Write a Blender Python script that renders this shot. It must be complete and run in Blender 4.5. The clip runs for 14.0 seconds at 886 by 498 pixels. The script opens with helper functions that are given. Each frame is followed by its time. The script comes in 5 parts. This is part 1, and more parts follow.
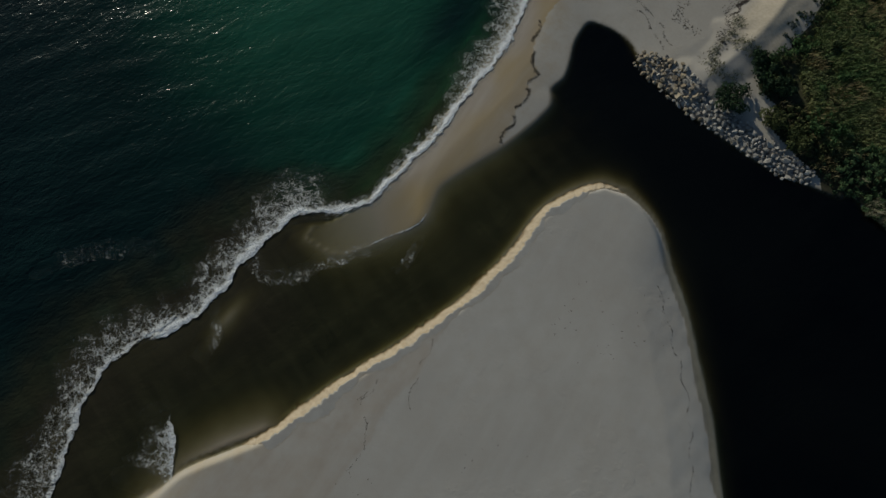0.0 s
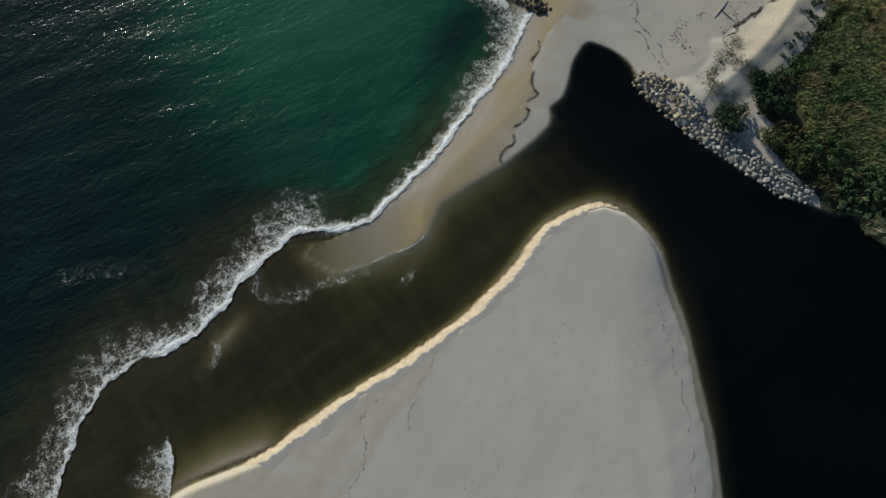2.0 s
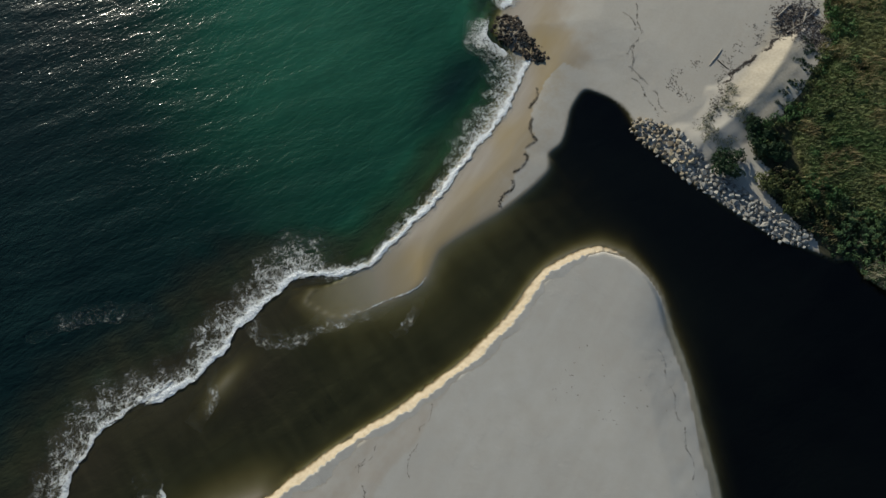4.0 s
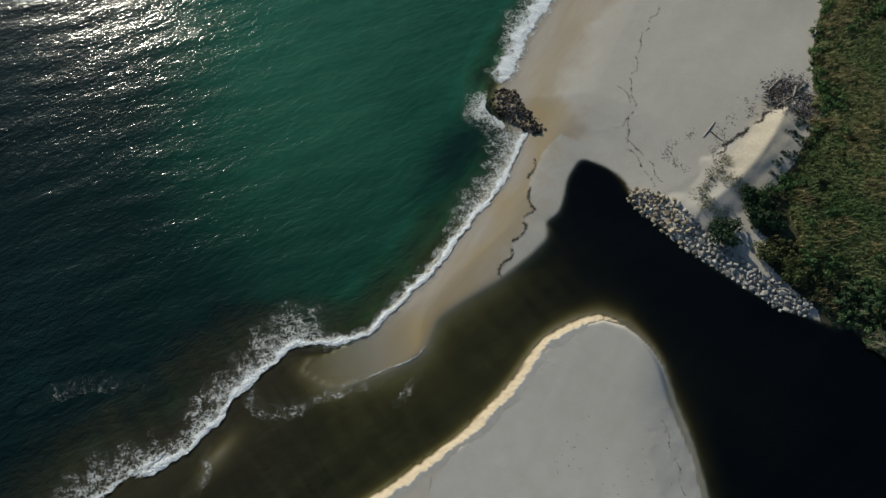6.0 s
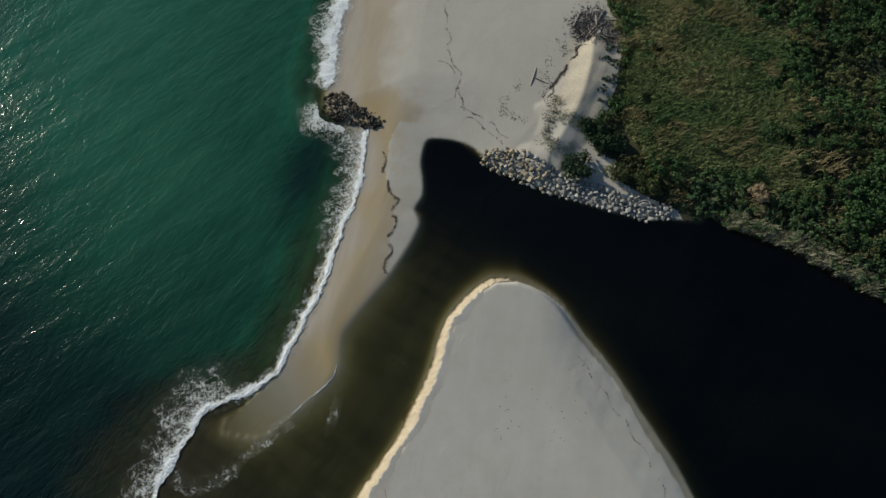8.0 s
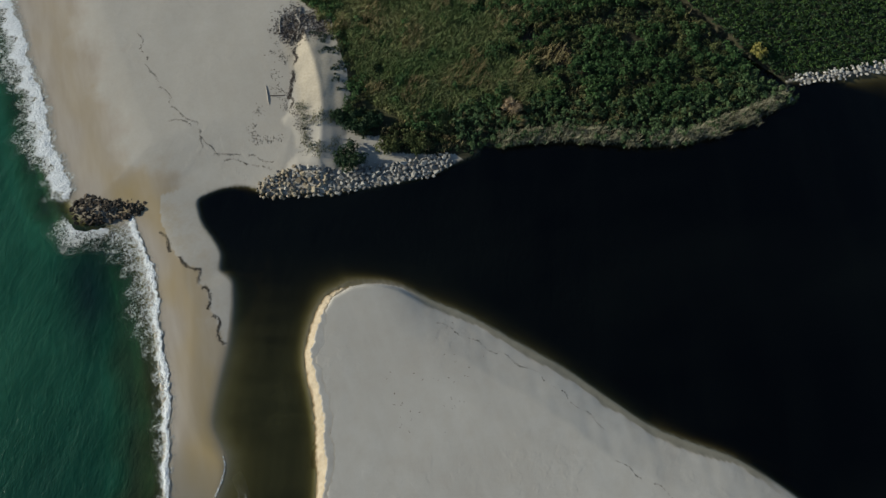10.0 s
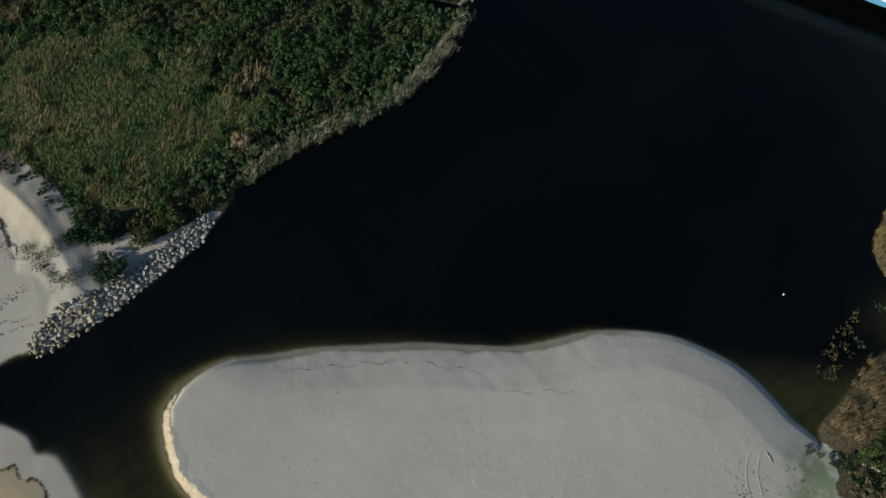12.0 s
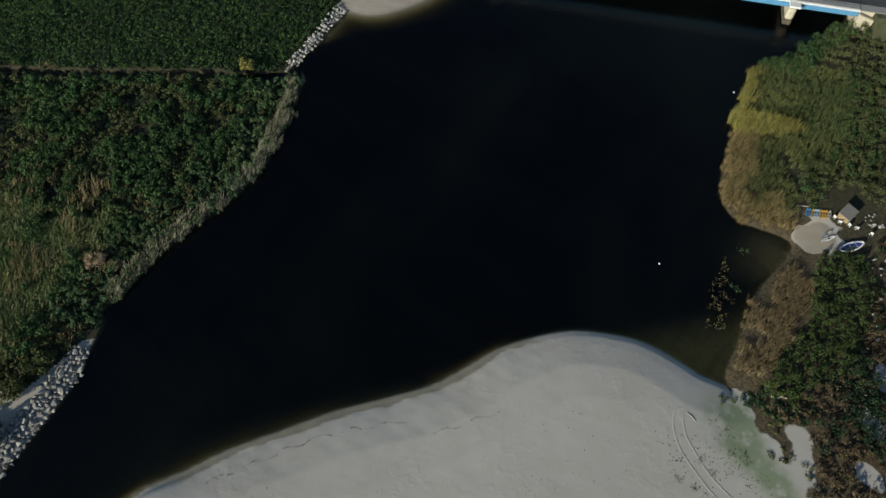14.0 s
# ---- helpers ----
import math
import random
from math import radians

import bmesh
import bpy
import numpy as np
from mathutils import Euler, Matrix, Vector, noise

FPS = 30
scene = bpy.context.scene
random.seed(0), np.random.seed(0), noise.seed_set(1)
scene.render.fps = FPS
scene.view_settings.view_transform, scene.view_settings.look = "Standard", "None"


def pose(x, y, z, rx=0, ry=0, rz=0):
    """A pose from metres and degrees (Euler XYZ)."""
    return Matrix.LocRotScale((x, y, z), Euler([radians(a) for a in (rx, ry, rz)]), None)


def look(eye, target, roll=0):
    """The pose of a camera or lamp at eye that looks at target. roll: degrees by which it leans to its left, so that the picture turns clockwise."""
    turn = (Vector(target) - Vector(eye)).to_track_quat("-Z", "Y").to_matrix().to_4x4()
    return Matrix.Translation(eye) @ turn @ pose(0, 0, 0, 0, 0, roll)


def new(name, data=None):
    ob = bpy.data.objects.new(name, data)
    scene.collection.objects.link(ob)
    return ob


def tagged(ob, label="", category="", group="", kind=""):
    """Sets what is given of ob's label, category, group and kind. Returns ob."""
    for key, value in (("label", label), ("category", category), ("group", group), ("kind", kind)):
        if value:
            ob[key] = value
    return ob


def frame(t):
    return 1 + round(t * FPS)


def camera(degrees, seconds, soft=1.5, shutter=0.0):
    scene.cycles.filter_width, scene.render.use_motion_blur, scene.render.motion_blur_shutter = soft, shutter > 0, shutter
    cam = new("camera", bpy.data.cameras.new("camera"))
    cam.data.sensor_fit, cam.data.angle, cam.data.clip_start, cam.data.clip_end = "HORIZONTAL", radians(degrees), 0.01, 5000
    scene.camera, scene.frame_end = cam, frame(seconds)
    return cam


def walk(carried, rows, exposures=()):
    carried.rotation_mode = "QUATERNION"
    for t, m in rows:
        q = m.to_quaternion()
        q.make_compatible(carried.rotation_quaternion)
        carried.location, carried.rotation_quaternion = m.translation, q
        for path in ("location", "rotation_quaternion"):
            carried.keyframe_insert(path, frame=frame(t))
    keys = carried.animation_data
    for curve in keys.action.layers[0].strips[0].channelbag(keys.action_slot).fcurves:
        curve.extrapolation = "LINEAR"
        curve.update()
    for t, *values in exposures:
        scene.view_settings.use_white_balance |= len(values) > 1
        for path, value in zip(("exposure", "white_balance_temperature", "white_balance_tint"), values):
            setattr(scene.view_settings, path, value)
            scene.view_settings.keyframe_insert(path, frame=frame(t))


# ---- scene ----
# A river mouth seen from a hovering drone: it stays at one place, tilts up, then pans to the right.
H = 100.0
cam = camera(63.7, 14.0)
# seconds, yaw, pitch, lean
TURNS = [
    (0, 0.00, -72.77, -0.10),
    (0.5, -0.02, -72.38, -0.13),
    (1, 0.00, -72.06, -0.10),
    (1.5, 0.01, -71.71, -0.08),
    (2, -0.04, -71.27, -0.07),
    (4.5, -0.15, -66.22, 0.01),
    (5, -0.18, -64.37, 0.15),
    (5.5, -0.18, -62.48, 0.13),
    (6, -0.25, -62.20, 0.13),
    (6.5, -2.98, -62.23, 0.13),
    (7, -8.50, -62.28, 0.11),
    (9.5, -43.27, -62.28, 0.26),
    (10, -51.99, -62.28, -0.03),
    (10.5, -60.45, -62.27, 0.09),
    (11, -69.01, -62.23, 0.07),
    (11.5, -77.39, -62.18, -0.13),
    (12, -85.81, -62.14, -0.15),
    (12.5, -94.13, -62.10, -0.19),
    (13, -102.17, -62.06, -0.22),
    (13.5, -104.40, -60.65, 0.01),
    (14, -104.36, -58.33, 0.34)]
walk(cam, [(t, pose(0, 0, H, 90 + p, 0, y) @ pose(0, 0, 0, 0, 0, r)) for t, y, p, r in TURNS],
     exposures=[(0.0, -0.8, 6250, 5), (0.3, -0.2, 6250, 5), (0.5, 0.1, 6250, 5), (14.0, 0.1, 6250, 5)])

# ---- light ----
SUN_EL, SUN_AZ = 20.0, -31.0          # degrees; azimuth clockwise from +y
sun_way = Vector((math.sin(radians(SUN_AZ)) * math.cos(radians(SUN_EL)), math.cos(radians(SUN_AZ)) * math.cos(radians(SUN_EL)), math.sin(radians(SUN_EL))))
sun_data = bpy.data.lights.new("sun", "SUN")
sun_data.energy, sun_data.angle, sun_data.color = 4.6, radians(0.6), (1.0, 0.91, 0.75)
new("sun", sun_data).matrix_world = look((0, 0, 300), Vector((0, 0, 300)) - sun_way)
world = bpy.data.worlds.new("sky")
scene.world = world
world.use_nodes = True
sky = world.node_tree.nodes.new("ShaderNodeTexSky")
sky.sky_type, sky.sun_disc = "NISHITA", False
sky.dust_density, sky.ozone_density = 0.25, 1.6
sky.sun_elevation, sky.sun_rotation = radians(SUN_EL), radians(SUN_AZ)
world.node_tree.links.new(sky.outputs[0], world.node_tree.nodes["Background"].inputs[0])
world.node_tree.nodes["Background"].inputs[1].default_value = 0.075


# ---- node helpers ----
class Nodes:
    """Short hand for building one material."""

    def __init__(self, name):
        self.mat = bpy.data.materials.new(name)
        self.mat.use_nodes = True
        self.tree = self.mat.node_tree
        self.tree.nodes.clear()

    def put(self, kind, ins=None, out=0, operation="", clamp=False, attribute="", feature="", vector_type=""):
        n = self.tree.nodes.new("ShaderNode" + kind)
        if operation:
            n.operation = operation
        if clamp:
            n.use_clamp = True
        if attribute:
            n.attribute_name = attribute
        if feature:
            n.feature = feature
        if vector_type:
            n.vector_type = vector_type
        for k, v in (ins or {}).items():
            s = n.inputs[k]
            if isinstance(v, bpy.types.NodeSocket):
                self.tree.links.new(v, s)
            else:
                s.default_value = v
        return n.outputs[out] if len(n.outputs) else n

    def pos(self, stretch=(1, 1, 1), turn=0.0):
        """Place in metres, drawn out by stretch along axes that are turned about z."""
        g = self.put("NewGeometry")
        return self.put("Mapping", {0: g, 2: (0, 0, radians(turn)), 3: stretch}, vector_type="TEXTURE")

    def noise(self, vec, scale, detail=3.0, rough=0.5, out=0, warp=0.0):
        return self.put("TexNoise", {"Vector": vec, "Scale": scale, "Detail": detail, "Roughness": rough, "Distortion": warp}, out)

    def attr(self, name):
        return self.put("Attribute", attribute=name, out=2)

    def math(self, op, a, b=0.0, c=0.0, clamp=False):
        return self.put("Math", {0: a, 1: b, 2: c}, operation=op, clamp=clamp)

    def ramp(self, v, lo, hi, a=0.0, b=1.0):
        return self.put("MapRange", {0: v, 1: lo, 2: hi, 3: a, 4: b})

    def mix(self, f, a, b, blend="MIX"):
        n = self.tree.nodes.new("ShaderNodeMix")
        n.data_type, n.blend_type = "RGBA", blend
        for s, v in ((n.inputs[0], f), (n.inputs[6], a), (n.inputs[7], b)):
            if isinstance(v, bpy.types.NodeSocket):
                self.tree.links.new(v, s)
            else:
                s.default_value = v if isinstance(v, float) else (*v, 1.0)
        return n.outputs[2]

    def bump(self, height, strength=1.0, distance=1.0, normal=None):
        ins = {"Strength": strength, "Distance": distance, "Height": height}
        if normal is not None:
            ins["Normal"] = normal
        return self.put("Bump", ins)

    def surface(self, color, rough=0.8, metal=0.0, normal=None, spec=0.5):
        ins = {"Base Color": color if isinstance(color, bpy.types.NodeSocket) else (*color, 1.0), "Roughness": rough, "Metallic": metal, "Specular IOR Level": spec}
        if normal is not None:
            ins["Normal"] = normal
        return self.put("BsdfPrincipled", ins)

    def done(self, shader):
        self.put("OutputMaterial", {0: shader})
        return self.mat


def plain(name, color, rough=0.7, metal=0.0, vary=0.25, scale=1.5, bump=0.02, spec=0.4):
    """A painted or natural surface with grain at two scales."""
    n = Nodes(name)
    p = n.pos()
    a, b = n.noise(p, scale, 4), n.noise(p, scale * 9, 3)
    f = n.math("ADD", n.math("MULTIPLY", a, 0.6), n.math("MULTIPLY", b, 0.4))
    dark, light = [c * (1 - vary) for c in color], [min(1.0, c * (1 + vary)) for c in color]
    col = n.mix(n.ramp(f, 0.3, 0.7), dark, light)
    return n.done(n.surface(col, n.ramp(b, 0.3, 0.7, rough - 0.08, min(1.0, rough + 0.08)), metal, n.bump(b, 1.0, bump), spec))


# ---- plan ----
def curve(points, n=3, closed=False):
    """A smooth line through the corners of the plan."""
    p = np.array(points, float)
    k = len(p)
    idx = lambda i: p[i % k] if closed else p[min(max(i, 0), k - 1)]
    out = []
    for i in range(k if closed else k - 1):
        a, b, c, d = idx(i - 1), idx(i), idx(i + 1), idx(i + 2)
        for j in range(n):
            t = j / n
            out.append(0.5 * (2 * b + (c - a) * t + (2 * a - 5 * b + 4 * c - d) * t * t + (3 * b - a - 3 * c + d) * t ** 3))
    if not closed:
        out.append(p[-1])
    return np.array(out)


def distance(x, y, line, closed=False):
    """Distance to a line of the plan, and how far along it the nearest place lies (0 to 1)."""
    q = np.vstack([line, line[:1]]) if closed else line
    best, where = np.full(x.shape, 1e18), np.zeros(x.shape)
    for i in range(len(q) - 1):
        a, e = q[i], q[i + 1] - q[i]
        t = np.clip(((x - a[0]) * e[0] + (y - a[1]) * e[1]) / max(e @ e, 1e-9), 0, 1)
        d = (x - a[0] - t * e[0]) ** 2 + (y - a[1] - t * e[1]) ** 2
        near = d < best
        best[near] = d[near]
        where[near] = ((i + t) / (len(q) - 1))[near]
    return np.sqrt(best), where


def inside(x, y, poly):
    odd = np.zeros(x.shape, bool)
    for a, b in zip(poly, np.roll(poly, -1, axis=0)):
        if a[1] != b[1]:
            odd ^= ((a[1] > y) != (b[1] > y)) & (x < (b[0] - a[0]) * (y - a[1]) / (b[1] - a[1]) + a[0])
    return odd


def smooth(v, lo, hi):
    t = np.clip((v - lo) / (hi - lo), 0, 1)
    return t * t * (3 - 2 * t)


def waver(x, y, scale, seed=0.0):
    """Cheap smooth unevenness, about -1 to 1."""
    a, b = x / scale + seed, y / scale - 1.7 * seed
    return (np.sin(a * 1.7 + 1.3 * np.sin(b * 1.1)) + np.sin(b * 2.1 + 1.1 * np.sin(a * 1.4 + 2)) + np.sin((a + b) * 1.3 + seed * 3) + np.sin((a - b) * 2.9 + 1) * 0.5) / 3.5


# the open beach's water line, from the north down to the tip of the low bar
SEA_SHORE = [(120, 300), (60, 180), (38, 142), (27, 121), (21.5, 109), (15.5, 97), (11.2, 87), (9.8, 82), (11.8, 78), (12.5, 73), (9.6, 67), (5.2, 60),
             (0.6, 53.5), (-3.5, 48), (-7.5, 43.3), (-11, 39.5), (-15, 36.5), (-19, 34.6)]
# from the bar's tip along the channel, the stone bank and the lagoon's far shore
RIVER_SHORE = [(-20, 32.8), (-17.5, 31.2), (-15, 30.3), (-12, 31.2), (-6.6, 33.1), (-2.8, 35.3), (-1.6, 38), (-0.4, 40.7), (1.9, 42.6), (5.9, 45.3), (9.5, 47.6), (13.8, 51.2),
               (15.3, 52.7), (16.8, 54.4), (17.2, 56.0), (17.2, 57.5), (19.1, 59.2), (19.9, 60.8), (20.6, 63.0), (21.2, 65.4), (22.3, 67.6), (23.8, 69.5), (25.4, 69.2), (28.3, 67.6),
               (30.6, 65.0), (31.3, 62.2), (32.2, 59.8), (35, 57.2), (38.8, 52.8), (45, 47.2),
               (50.7, 42.8), (55, 41), (59.6, 38.9), (61.4, 39.8), (63, 37), (69, 30.8), (73.5, 24.8), (77.5, 18.4), (82.5, 12.5), (88.5, 8.6), (94, 5.6), (100, 3)]
FAR_SHORE = [(103.4, 1.2), (104.6, 3), (106.2, 4.2), (108, 2.4), (111, -0.5), (116.7, -5.4), (120.5, -9.5), (118.6, -13.5), (118, -18), (119.5, -25), (122, -30), (129, -41),
             (145, -55), (190, -70), (420, -90)]
SPIT_SEA = [(-120, -400), (-80, -130), (-58, -40), (-46, -10), (-38, -1.7), (-34.5, 1), (-28.5, 3.4), (-23.4, 5.6), (-19, 8.9), (-14.4, 12.2), (-6.7, 17), (1.3, 22.6), (6.2, 27),
            (10, 31.2), (13.8, 36.3), (17.1, 39), (21, 40.8), (24.3, 41.4)]
SPIT_LAGOON = [(27.8, 40.1), (30.7, 37.2), (32.6, 33.4), (33.4, 28.4), (34.6, 23.8), (35.3, 19.8), (35.8, 15.2), (36.4, 10.6), (36.9, 6), (37.0, 1), (37.1, -4.9), (37.5, -9),
               (39.0, -14.2), (40.6, -19.4), (41.0, -25.8), (40.6, -31.3), (38.6, -36.7), (36.3, -40.8), (32.8, -44.3), (29.3, -47.0)]
EAST_SHORE = [(26.6, -50.3), (28.9, -51.0), (33, -55.3), (38, -59.8), (41, -63.3), (44.5, -69.5), (47.5, -71.3), (51, -67.5), (53.4, -64.8), (58.3, -64.3), (65, -68), (70.7, -72.2),
              (75.7, -75.4), (78.4, -79.2), (85.4, -84), (86.5, -92), (89, -98), (92, -105), (94, -112), (95, -125), (105, -160), (150, -250), (300, -500)]
# crest of the drowned outer bar, on which the swell breaks
OUTER_BAR = [(-18, 35), (-24, 34), (-30, 29.5), (-33, 24), (-38, 19.5), (-45, 16), (-51, 8), (-54, -4), (-56, -25), (-70, -90)]

sea_line = curve(SEA_SHORE)
north_line = np.vstack([sea_line, curve(RIVER_SHORE), curve(FAR_SHORE)])
NORTH = np.vstack([north_line, [(900, -90), (900, 900), (120, 900)]])
south_line = np.vstack([curve(SPIT_SEA), curve(SPIT_LAGOON), curve(EAST_SHORE)])
SOUTH = np.vstack([south_line, [(300, -900), (-120, -900)]])
scarp_line = curve(SPIT_SEA[6:])
bar_line = curve(OUTER_BAR)
SEA = np.vstack([sea_line, bar_line, [(-120, -900), (-900, -900), (-900, 900), (120, 900)]])
lagoon_edge = curve(SPIT_LAGOON)
veg_edge = np.array([(90, 140), (76, 112), (70.6, 99.7), (67.4, 91), (66, 84), (66.2, 78.5), (61.5, 72), (58.8, 68), (55, 63.8), (50.5, 61.5), (49.5, 57), (51.6, 54), (50.3, 50.5),
                     (53.5, 46), (57, 42), (59.6, 39.4), (61.4, 40.2), (63, 37.4), (69, 31.3), (73.5, 25.4), (77.5, 19), (82.5, 13.1), (88.5, 9.2), (94, 6.2), (100, 3.6), (103.2, 2),
                     (106, 5.2), (112, 0), (118, -5.5), (128, -12), (160, -30), (300, -40), (300, 140)])
east_edge = np.array([(27.5, -50.5), (29.8, -52.5), (33.5, -56), (38.5, -60.5), (41.5, -64), (44, -69), (43, -73), (43.6, -77), (47, -80.5), (50, -78), (50.5, -74), (51.5, -68.5), (53.6, -65.5),
                      (58.3, -65), (65, -68.6), (70.7, -72.8), (75.5, -76), (78, -79.6), (85, -84.6), (86.3, -92), (88.6, -98.3), (91.4, -105), (90, -112), (86, -122), (60, -135), (10, -110), (-14, -85),
                      (-10, -62), (3, -54.6), (9.2, -53.0), (12.4, -54.6), (14.9, -56.8), (17.3, -57.2), (17.8, -55.6), (13.4, -53.0), (13.9, -51.4), (17.1, -52.6), (18.8, -51.0), (22, -51.0), (25, -50.3)])
PALE_AREA = [(66, 84), (62, 70), (56, 60), (58, 48), (66, 42), (78, 40), (88, 52), (92, 75), (86, 100), (74, 108)]
DUNE_CREST = curve([(60.5, 80), (58.2, 76.4), (55, 71.6), (51, 66.7), (47, 63), (43, 60)], 4)
DITCH = np.array([(105.2, 4.4), (107, 15), (112.6, 37.2), (118.7, 58.5), (130, 98), (140, 130)])

DRY_STRIP = np.array([(20.5, 75), (17.4, 71.5), (15.8, 68), (15, 66.5), (14.3, 62.8), (15.1, 59.9), (13.2, 58.2), (13.7, 56.7), (11.7, 54.2), (10.7, 51.4), (8.6, 47.6), (12, 48), (19, 54), (22, 61), (24, 68), (27, 71)])


# bare patches of sand among the eastern heath: x, y and half widths
BARE_SAND = ((15.5, -67, 2.4, 1.6), (9.6, -62.6, 2.0, 1.7), (21.6, -72.4, 2.6, 1.5))

# low wet sand below the scarp
APRON = np.array([(-24.5, 5.4), (-30, 3.2), (-34, 0.6), (-37.5, -3.5), (-42, -10)], float)


def ground_height(x, y):
    """Height of the ground and bed over still water."""
    dn, _ = distance(x, y, north_line)
    ds, _ = distance(x, y, south_line)
    north, south = inside(x, y, NORTH), inside(x, y, SOUTH)
    d_sea, _ = distance(x, y, sea_line)
    d_scarp, _ = distance(x, y, scarp_line)
    d_bar, _ = distance(x, y, bar_line)
    sea = inside(x, y, SEA)
    uneven = waver(x, y, 9.0) * 0.5 + waver(x, y, 3.1, 2.0) * 0.25
    # dry land of the north side
    face = np.interp(d_sea, [0, 3, 9, 16, 40], [0, 0.22, 0.62, 1.25, 1.7])
    bank = np.interp(dn, [0, 0.5, 1.5, 5, 9, 14], [0, 0.07, 0.15, 0.40, 0.85, 1.6])
    hn = ((face + 1e-3) ** -3.0 + (bank + 1e-3) ** -3.0) ** (-1 / 3) + 0.05 * uneven * smooth(dn, 1, 6)
    dc, along = distance(x, y, DUNE_CREST)
    crest = np.interp(along, [0, 0.2, 0.45, 0.7, 0.85, 1], [2.0, 2.7, 2.9, 2.6, 2.1, 1.5])
    cx, cy = [np.interp(along, np.linspace(0, 1, len(DUNE_CREST)), DUNE_CREST[:, k]) for k in (0, 1)]
    left = 0.75 * (x - cx) - 0.66 * (y - cy) < 0
    hn = np.maximum(hn, crest - np.where(left, np.maximum(crest - 1.6, 0.9) / np.interp(along, [0, 0.2, 0.45, 0.7, 1], [0.8, 2.0, 3.4, 4.4, 5]), 0.23) * dc + 0.10 * waver(x, y, 1.3, 4.0) + 0.22 * waver(x, y, 3.4, 1.0))
    # ground under the scrub rolls a little; a ditch crosses it
    hn = hn + 0.25 * (0.5 + 0.5 * waver(x, y, 7.0, 1.5)) * smooth(dn, 4, 12) * smooth(x + 0.6 * y, 96, 110)
    dq, _ = distance(x, y, DITCH)
    hn = np.where(dn > 0.2, hn - 1.6 * smooth(-dq, -1.1, -0.6) * smooth(x, 104, 106), hn)
    # the bar's tip is awash
    hn = np.minimum(hn, np.interp(x + 0.3 * (y - 35), [-19, -12, -5, 0, 8], [-0.14, -0.03, 0.07, 0.22, 3.0]))
    # the spit: a crumbling scarp to the sea side, a flat shore to the lagoon
    steep = 1.4 * np.clip((ds - 0.55) / 1.0, 0, 1) - 0.15 * smooth(-ds, -1.2, -0.3)
    shelf = 0.95 + 0.35 * waver(x, y, 5.0, 3.0) + 0.2 * waver(x, y, 1.4, 1.0)
    flat = np.interp(ds - shelf * smooth(-y, -36, -22) * smooth(y, -30, -20), [-1.5, -1, 0, 0.7, 2.6, 6, 11], [0.0, 0.03, 0.10, 0.30, 0.68, 1.2, 1.4])
    flat = np.minimum(flat, ds * 0.2 + 0.9 * smooth(ds, 0.3, 2.5))
    w = smooth(d_scarp - ds, 0.3, 20)
    hs = steep * (1 - w) + flat * w + 0.06 * uneven * smooth(ds, 1, 6)
    # the river's bed: shallower towards the mouth
    cap = np.interp(x - 0.4 * y, [-45, -25, -5, 15, 30, 40], [2.1, 2.1, 2.3, 3.2, 7.0, 10.0])
    upper = 0.8 * x + 0.6 * y
    cap = np.maximum(cap, np.interp(upper, [20, 32, 44, 56, 66], [2.2, 2.7, 3.8, 6.5, 9.0]))
    d = np.minimum(dn, ds)
    cove = smooth(-np.hypot((x - 36) / 9, (y + 58) / 11), -1.5, -0.5)
    cap = cap * (1 - cove) + (0.5 + 0.35 * d) * cove
    mud = smooth(-np.hypot((x - 45) / 6, (y + 67.5) / 6), -1.4, -0.4)
    cap = cap * (1 - mud) + (0.16 + 0.12 * d) * mud
    fall_s = np.interp(x - 0.4 * y, [-13, -5, 0, 6, 12, 20], [0.7, 0.62, 0.36, 0.25, 0.3, 0.85]) + 1.2 * smooth(-y, 46, 52)
    fall_n = np.interp(upper, [14, 34, 46, 62], [0.22, 0.3, 0.5, 1.8]) * (1 - 0.87 * smooth(x, 106, 114) * smooth(-y, -4, 4))
    deep_s, deep_n = [cap * (1 - np.exp(-f * e / cap)) + 1e-3 for f, e in ((fall_s, ds), (fall_n, dn))]
    river = -(deep_s ** -3.0 + deep_n ** -3.0) ** (-1 / 3) + 0.04 * uneven * smooth(d, 1, 4)
    river = np.maximum(river, -0.26 - 0.2 * d_bar)
    dd = np.minimum(d_sea, 4.0 * d_bar + 1.0)
    hole = (2.0 + 0.6 * uneven) * np.exp(-(((x - 3.5) * 0.86 - (y - 70.5) * 0.5) / 4.2) ** 2 - (((x - 3.5) * 0.5 + (y - 70.5) * 0.86) / 9) ** 2)
    deep = -np.interp(dd, [0, 1.2, 4, 9, 16, 30, 45, 60, 90, 250], [0.04, 0.6, 1.9, 2.5, 2.5, 2.05, 2.0, 2.4, 4.5, 25]) - 0.6 * smooth(-y, -75, -45) + 0.15 * uneven - 0.9 * np.log1p(np.exp(np.clip((-32 - x - 0.25 * (y - 60)) / 9.0, -30, 30))) * smooth(dd, 2, 16) - hole * smooth(dd, 2, 6)
    deep = deep - 1.9 * smooth(d_sea - d_bar, 0, 16)
    deep = np.maximum(deep, -0.26 - 0.2 * d_bar - 0.03 * d_bar ** 2)
    wet = np.where(sea, deep, river)
    wet = np.maximum(wet, -0.05 - 0.09 * np.hypot((x + 30.6 - (y - 20.8) * 0.6) * 1.1, (y - 20.8) * 0.55) ** 1.5)
    apron, _ = distance(x, y, APRON)
    wet = np.maximum(wet, 0.02 - 0.07 * apron ** 1.3 + 0.03 * uneven)
    return np.where(north, hn, np.where(south, hs, wet))


